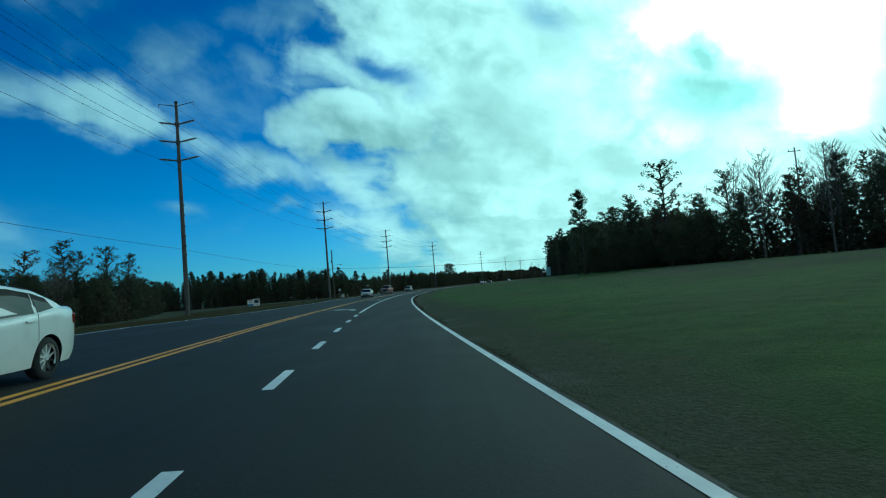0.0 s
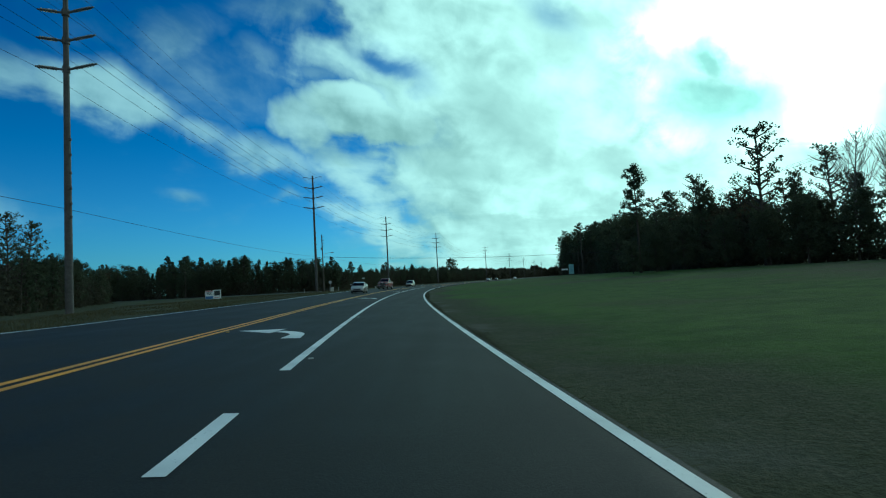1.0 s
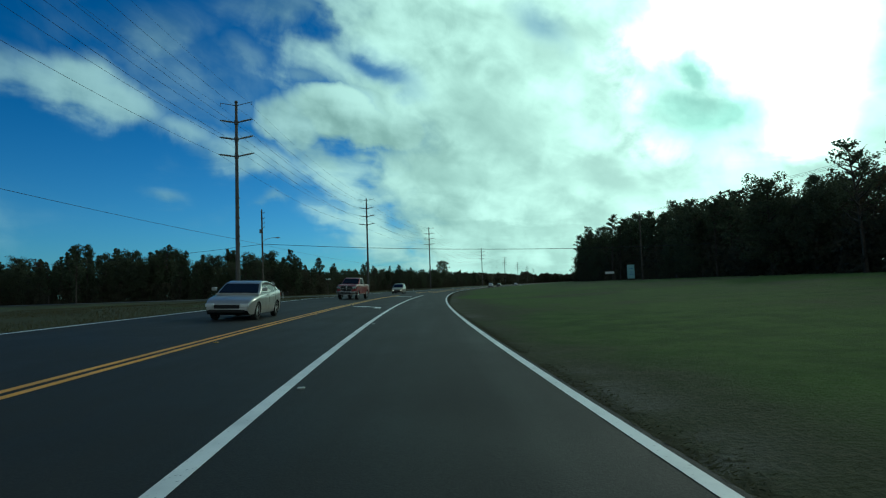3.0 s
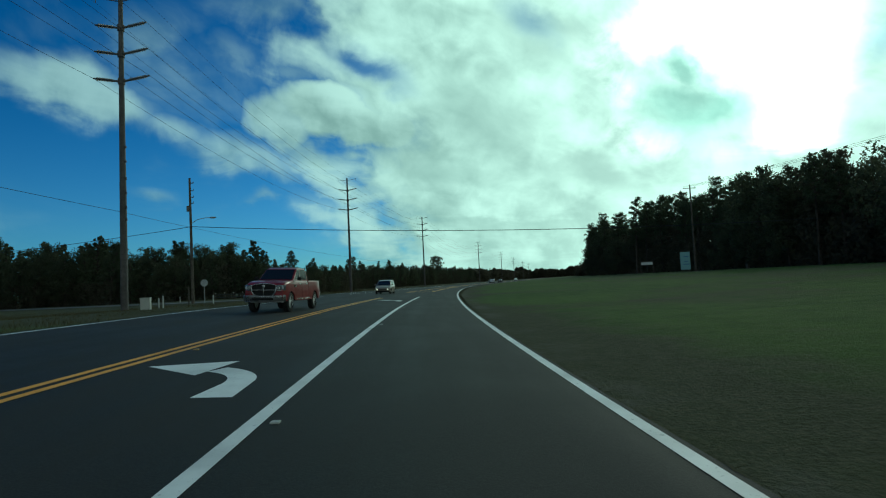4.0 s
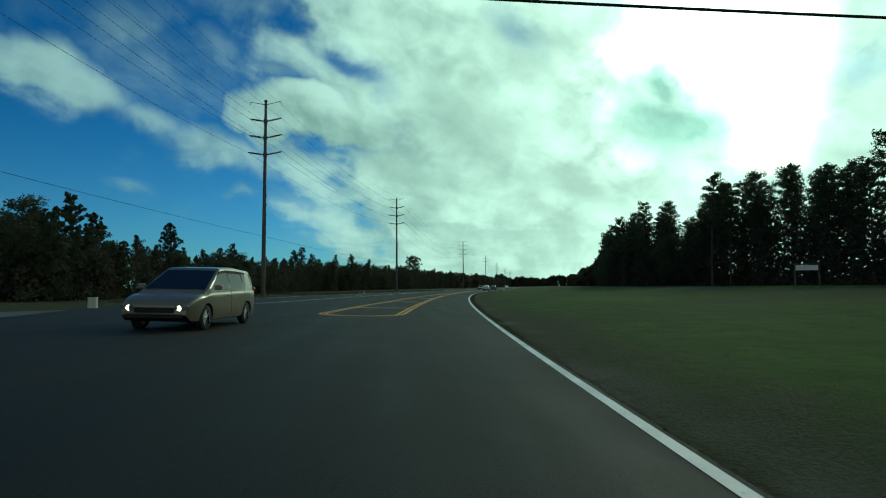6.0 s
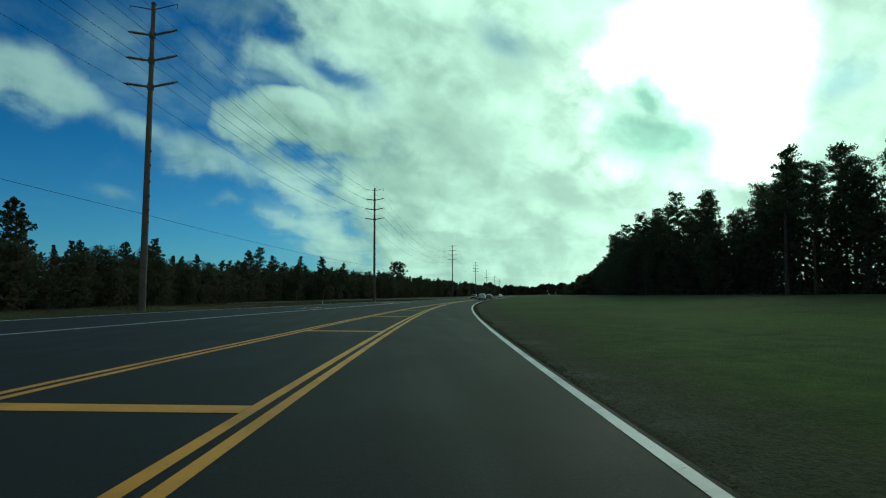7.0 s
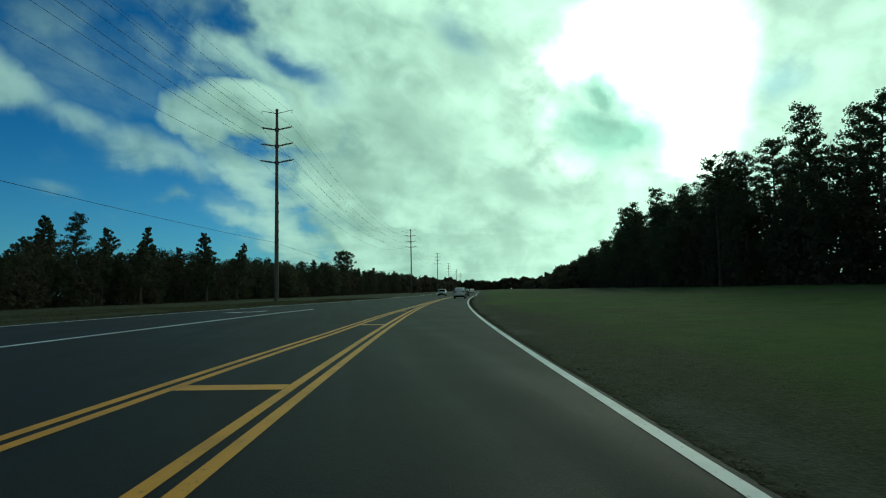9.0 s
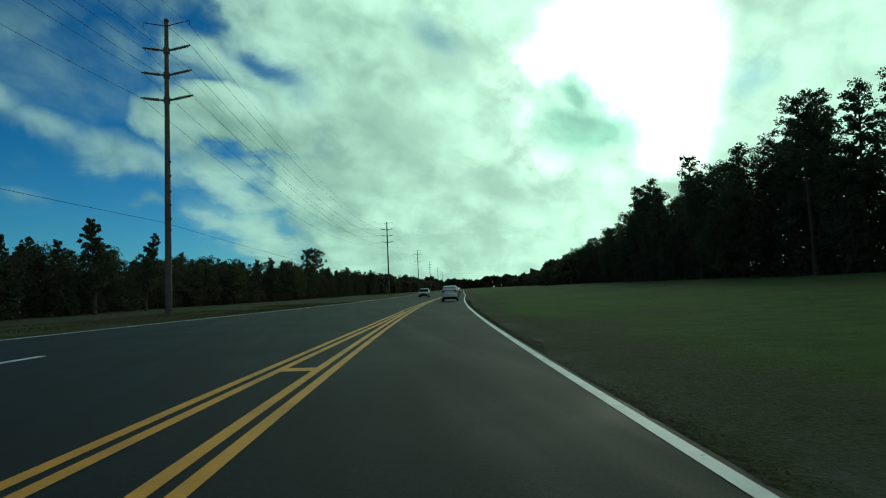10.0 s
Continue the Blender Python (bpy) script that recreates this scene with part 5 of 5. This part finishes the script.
def build_lamp_pole():
    pole = thing("utility_pole", "weathered wooden utility pole with a street lamp arm", "utility pole", at=stand(-35.8, 168.0))
    bm = bmesh.new()
    add_rod(bm, (0, 0, -0.4), (-0.12, 0, 14.9), 0.19, 0.12, 10)
    part("post", bm, WOOD, pole)
    bm = bmesh.new()
    pts = [Vector((0, 0, 9.5)), Vector((0.7, 0.1, 9.95)), Vector((1.5, 0.25, 10.12)), Vector((2.1, 0.35, 10.15))]
    for a, b in zip(pts, pts[1:]):
        add_rod(bm, a, b, 0.035, 0.035, 7)
    part("lamp_arm", bm, GALVANISED, pole, "curved grey lamp arm")
    bm = bmesh.new()
    bmesh.ops.create_uvsphere(bm, u_segments=14, v_segments=8, radius=1, matrix=Matrix.Translation((2.38, 0.4, 10.13)) @ Matrix.Diagonal((0.42, 0.17, 0.11, 1)))
    part("lamp_head", bm, GALVANISED, pole, "grey cobra-head street lamp, unlit", True)
    bm = bmesh.new()
    add_rod(bm, (-0.32, -0.1, 10.9), (-0.32, -0.1, 11.55), 0.17, 0.17, 12)
    part("transformer", bm, INSULATOR, pole, "small grey transformer can")
    for z in (11.9, 12.6, 13.4, 14.3):
        bm = bmesh.new()
        add_box(bm, (0.34, 0.1, 0.1), (0.16, 0, z), bevel=0.02)
        add_rod(bm, (0.3, 0, z + 0.02), (0.3, 0, z + 0.2), 0.05, 0.03, 8)
        part("insulator", bm, INSULATOR, pole)
    return pole


build_lamp_pole()


def wood_pole(x, y, tall, label):
    pole = thing("utility_pole", label, "utility pole", at=stand(x, y))
    bm = bmesh.new()
    add_rod(bm, (0, 0, -0.4), (0, 0, tall), 0.18, 0.11, 10)
    part("post", bm, WOOD, pole)
    bm = bmesh.new()
    add_box(bm, (2.2, 0.10, 0.12), (0, 0.14, tall - 0.6), bevel=0.015)
    part("crossarm", bm, WOOD, pole)
    for k in (-1, 0, 1):
        bm = bmesh.new()
        add_rod(bm, (k * 0.95, 0.14, tall - 0.54), (k * 0.95, 0.14, tall - 0.3), 0.05, 0.035, 8)
        part("insulator", bm, INSULATOR, pole)
    return pole


wood_pole(38.5, 197.0, 15.2, "slim wooden utility pole before the dark pines")
wood_pole(61.0, 95.0, 18.6, "slim wooden utility pole among the trees")
cable("span_wire", "heavy black cable slung across the highway", [(-35.8, 167.9, 9.3), (37.6, 164.8, 6.6)], 0.036, 1.05)
cable("side_cable", "black cable running off along the side road", [(-35.8, 168.0, 9.3), (-98.0, 186.0, 8.2)], 0.03, 1.2)
for k in (-1, 0, 1):
    cable("power_line", "thin wire above the trees", [(38.5 + k * 0.95, 197.1, 16.0), (61.0 + k * 0.95, 95.1, 19.6)], 0.016, 1.0, group="wires above the woods")


def build_stop_sign():
    sign = thing("stop_sign", "octagonal traffic sign on a thin post, its grey back turned", "traffic sign", at=stand(-33.9, 166.6), turn=0.15)
    bm = bmesh.new()
    add_box(bm, (0.06, 0.05, 2.9), (0, 0, 1.25), bevel=0.008)
    part("post", bm, GALVANISED, sign)
    bm = bmesh.new()
    bmesh.ops.create_cone(bm, cap_ends=True, segments=8, radius1=0.42, radius2=0.42, depth=0.012, matrix=Matrix.Translation((0, -0.035, 2.35)) @ Matrix.Rotation(math.pi / 2, 4, "X") @ Matrix.Rotation(math.pi / 8, 4, "Z"))
    part("plate", bm, GALVANISED, sign, "bare grey back of the plate")


def build_street_sign():
    sign = thing("street_sign", "street name sign on a wooden post at the corner", "street sign", at=stand(-27.9, 182.4), turn=0.1)
    bm = bmesh.new()
    add_box(bm, (0.12, 0.12, 3.4), (0, 0, 1.5), bevel=0.012)
    part("post", bm, WOOD, sign)
    bm = bmesh.new()
    add_box(bm, (1.0, 0.03, 0.26), (0.05, -0.02, 3.22), bevel=0.008)
    board = part("board", bm, SIGN_GREEN, sign, "dark green name board")
    bm = bmesh.new()
    add_box(bm, (0.48, 0.012, 0.20), (0.26, -0.043, 3.22))
    part("lettering", bm, SIGN_WHITE, board, "pale bar of writing")
    bm = bmesh.new()
    add_box(bm, (0.26, 0.012, 0.12), (-0.22, -0.043, 3.22))
    part("lettering", bm, SIGN_WHITE, board, "pale bar of writing")


def build_board_sign():
    sign = thing("sign_board", "low white and blue roadside sign board on short posts", "sign", at=stand(-39.35, 109.0), turn=0.36)
    for x in (-1.02, 1.02):
        bm = bmesh.new()
        add_box(bm, (0.1, 0.1, 1.9), (x, 0.07, 0.72), bevel=0.01)
        part("post", bm, WOOD, sign)
    bm = bmesh.new()
    add_box(bm, (1.08, 0.05, 1.3), (-0.57, 0, 0.92), bevel=0.008)
    left = part("panel", bm, SIGN_WHITE, sign, "white panel with a red strip and a blue foot")
    for z, h, mat in ((1.48, 0.12, SIGN_RED), (0.5, 0.42, SIGN_BLUE)):
        bm = bmesh.new()
        add_box(bm, (1.04, 0.012, h), (-0.57, -0.03, z))
        part("strip", bm, mat, left)
    for k, wide in enumerate((0.8, 0.66, 0.74)):
        bm = bmesh.new()
        add_box(bm, (wide, 0.01, 0.07), (-0.57, -0.028, 1.28 - 0.15 * k))
        part("lettering", bm, SIGN_DARK, left, "dark bar of writing")
    bm = bmesh.new()
    add_box(bm, (1.12, 0.05, 1.36), (0.56, 0, 0.96), bevel=0.008)
    right = part("panel", bm, SIGN_WHITE, sign, "white panel with a dark square")
    bm = bmesh.new()
    add_box(bm, (0.82, 0.012, 0.74), (0.56, -0.03, 1.14))
    part("picture", bm, SIGN_DARK, right, "dark square picture")
    bm = bmesh.new()
    add_box(bm, (0.8, 0.01, 0.08), (0.56, -0.028, 0.5))
    part("lettering", bm, SIGN_RED, right, "dark bar of writing")


def build_teal_board():
    sign = thing("sign_board", "tall faded teal board standing before the woods", "sign", at=stand(33.4, 190.0), turn=-0.35)
    for x in (-0.6, 0.6):
        bm = bmesh.new()
        add_box(bm, (0.09, 0.09, 3.5), (x, 0.08, 1.5), bevel=0.01)
        part("post", bm, WOOD, sign)
    bm = bmesh.new()
    add_box(bm, (1.45, 0.05, 2.85), (0, 0, 1.85), bevel=0.02)
    panel = part("panel", bm, SIGN_TEAL, sign)
    for z, wide in ((2.5, 0.7), (1.75, 0.5), (1.3, 0.9)):
        bm = bmesh.new()
        add_box(bm, (wide, 0.01, 0.13), (0.12, -0.03, z))
        part("lettering", bm, SIGN_BLUE, panel, "faded dark bar of writing")


def build_monument_sign():
    sign = thing("entrance_sign", "dark wooden entrance sign with a pale board between two posts", "sign", at=stand(36.0, 212.0), turn=-0.35)
    for x in (-1.15, 1.15):
        bm = bmesh.new()
        add_box(bm, (0.16, 0.16, 2.4), (x, 0, 1.1), bevel=0.015)
        part("post", bm, WOOD, sign)
    bm = bmesh.new()
    add_box(bm, (2.15, 0.08, 0.55), (0, 0, 2.0), bevel=0.02)
    part("board", bm, SIGN_WHITE, sign, "weathered pale board")
    bm = bmesh.new()
    add_box(bm, (2.6, 0.3, 0.1), (0, 0, 2.4), bevel=0.02)
    part("top_beam", bm, WOOD, sign)


def pedestal(x, y, size, label, mat=None, dark_top=False):
    box = thing("utility_box", label, "utility box", at=stand(x, y), turn=0.2)
    bm = bmesh.new()
    add_box(bm, size, (0, 0, size[2] / 2 - 0.03), bevel=min(size) * 0.08)
    part("housing", bm, mat or PEDESTAL, box)
    bm = bmesh.new()
    add_box(bm, (size[0] * 1.06, size[1] * 1.06, 0.06), (0, 0, size[2] - 0.02), bevel=0.015)
    part("lid", bm, SIGN_DARK if dark_top else (mat or PEDESTAL), box)


def marker_post(x, y, tall, mat, label, cap=None):
    post = thing("marker_post", label, "post", at=stand(x, y))
    bm = bmesh.new()
    add_rod(bm, (0, 0, -0.1), (0, 0, tall), 0.06, 0.055, 9)
    part("shaft", bm, mat, post)
    bm = bmesh.new()
    add_rod(bm, (0, 0, tall), (0, 0, tall + 0.1), 0.065, 0.03, 9)
    part("cap", bm, cap or mat, post)


build_stop_sign()
build_street_sign()
build_board_sign()
build_teal_board()
build_monument_sign()
pedestal(-28.0, 141.6, (0.62, 0.45, 0.85), "pale utility cabinet standing in the verge grass")
marker_post(-28.7, 145.6, 0.95, PEDESTAL, "white cable marker post with a dark cap", SIGN_DARK)
marker_post(-29.6, 146.8, 0.7, PEDESTAL, "short white cable marker post")
marker_post(-31.6, 157.0, 1.7, WOOD, "weathered wooden post in the verge")
marker_post(-30.4, 160.0, 0.8, PEDESTAL, "short white cable marker post")
marker_post(-46.5, 188.8, 0.8, PEDESTAL, "short white post beside the side road")
marker_post(-14.6, 258.0, 0.5, PEDESTAL, "short white post at the road edge")
pedestal(-25.2, 188.6, (0.42, 0.42, 0.7), "pale litter bin at the road corner", PEDESTAL)
pedestal(41.5, 186.5, (0.4, 0.4, 0.7), "small brown utility box before the woods", WOOD)


def build_fence():
    fence = thing("rail_fence", "low dark rail fence with pale post tops", "fence", at=stand(-41.0, 194.5), turn=0.25)
    for k in range(4):
        bm = bmesh.new()
        add_box(bm, (0.12, 0.12, 1.1), (-2.1 + 1.4 * k, 0, 0.5), bevel=0.015)
        post = part("post", bm, WOOD, fence)
        bm = bmesh.new()
        add_box(bm, (0.14, 0.14, 0.12), (-2.1 + 1.4 * k, 0, 1.1), bevel=0.02)
        part("cap", bm, PEDESTAL, post, "pale post cap")
    for z in (0.42, 0.82):
        bm = bmesh.new()
        add_box(bm, (4.5, 0.06, 0.14), (0, -0.08, z), bevel=0.01)
        part("rail", bm, SIGN_DARK, fence)


build_fence()


def road_stud(y, u, mat, label):
    stud = thing("road_stud", label, "road stud", "road studs", at=road(y, u, 0.0), turn=line_turn(y))
    bm = bmesh.new()
    add_box(bm, (0.09, 0.09, 0.02), (0, 0, 0.008), bevel=0.006)
    part("housing", bm, mat, stud)


for k in range(10):
    road_stud(34.5 + 12.2 * k, -1.42, PEDESTAL, "small white reflector stud beside the lane line")
    road_stud(16.0 + 12.2 * k, -4.55, AMBER, "small amber reflector stud beside the centre line")


# ---- grass along the road ----
def verge_grass():
    """Blades that break the edge between asphalt and lawn."""
    k = 60000
    y = -4 + rng.random(k) ** 1.0 * 330
    u = 2.09 + np.abs(rng.normal(size=k)) * 0.22
    patch = np.array([noise.noise(Vector((a * 0.35, b * 0.9, 1.7))) for a, b in zip(y, u)])
    keep = patch > -0.45
    y, u = y[keep], u[keep]
    base = np.array([tuple(road(a, b)) for a, b in zip(y, u)])
    base[:, 2] = [max(rise(p[0], p[1]), p[2] if b < 2.1 else -9.0) + 0.004 for p, b in zip(base, u)]
    n = len(base)
    tall = 0.02 + 0.045 * rng.random(n)
    a = rng.random(n) * 6.283
    side = np.stack([np.cos(a), np.sin(a), np.zeros(n)], 1) * 0.016
    lean = np.stack([np.abs(rng.normal(size=n)) * 0.06, rng.normal(size=n) * 0.08, tall * 0.3], 1)
    corners = np.stack([base - side, base + side, base + lean + side * 0.25, base + lean - side * 0.25], 1).reshape(-1, 3)
    ob = new("verge_grass", quads_mesh("verge_grass", corners, leaf_material("grass blades", (0.040, 0.045, 0.018), (0.10, 0.090, 0.048))))
    tagged(ob, "short rough grass along the asphalt edge", "grass", kind="stuff")


verge_grass()


def rough_grass():
    """Longer dry grass on the left verge."""
    k = 190000
    y = -6 + rng.random(k) * 340
    y = y[(y < 156) | (y > 203)]
    k = len(y)
    edge = np.array([left_edge(a) for a in y])
    u = edge - 0.7 - rng.random(k) * np.interp(y, [0, 70, 105, 150, 203, 260, 330], [10.0, 14.0, 30.0, 34.0, 20.0, 16.0, 12.0])
    patch = np.array([noise.noise(Vector((a * 0.16, b * 0.22, 8.2))) for a, b in zip(y, u)])
    keep = patch > -0.25
    y, u, patch = y[keep], u[keep], patch[keep]
    base = np.array([tuple(road(a, b)) for a, b in zip(y, u)])
    base[:, 2] = [rise(p[0], p[1]) - 0.02 for p in base]
    n = len(base)
    tall = (0.04 + 0.11 * rng.random(n)) * (1.0 + 0.9 * patch)
    a = rng.random(n) * 6.283
    side = np.stack([np.cos(a), np.sin(a), np.zeros(n)], 1) * 0.012
    lean = np.stack([rng.normal(size=n) * 0.06, rng.normal(size=n) * 0.06, tall], 1)
    corners = np.stack([base - side, base + side, base + lean + side * 0.2, base + lean - side * 0.2], 1).reshape(-1, 3)
    ob = new("rough_grass", quads_mesh("rough_grass", corners, leaf_material("dry grass", (0.045, 0.042, 0.018), (0.12, 0.098, 0.048))))
    tagged(ob, "rough olive-brown grass on the verge", "grass", kind="stuff")


rough_grass()
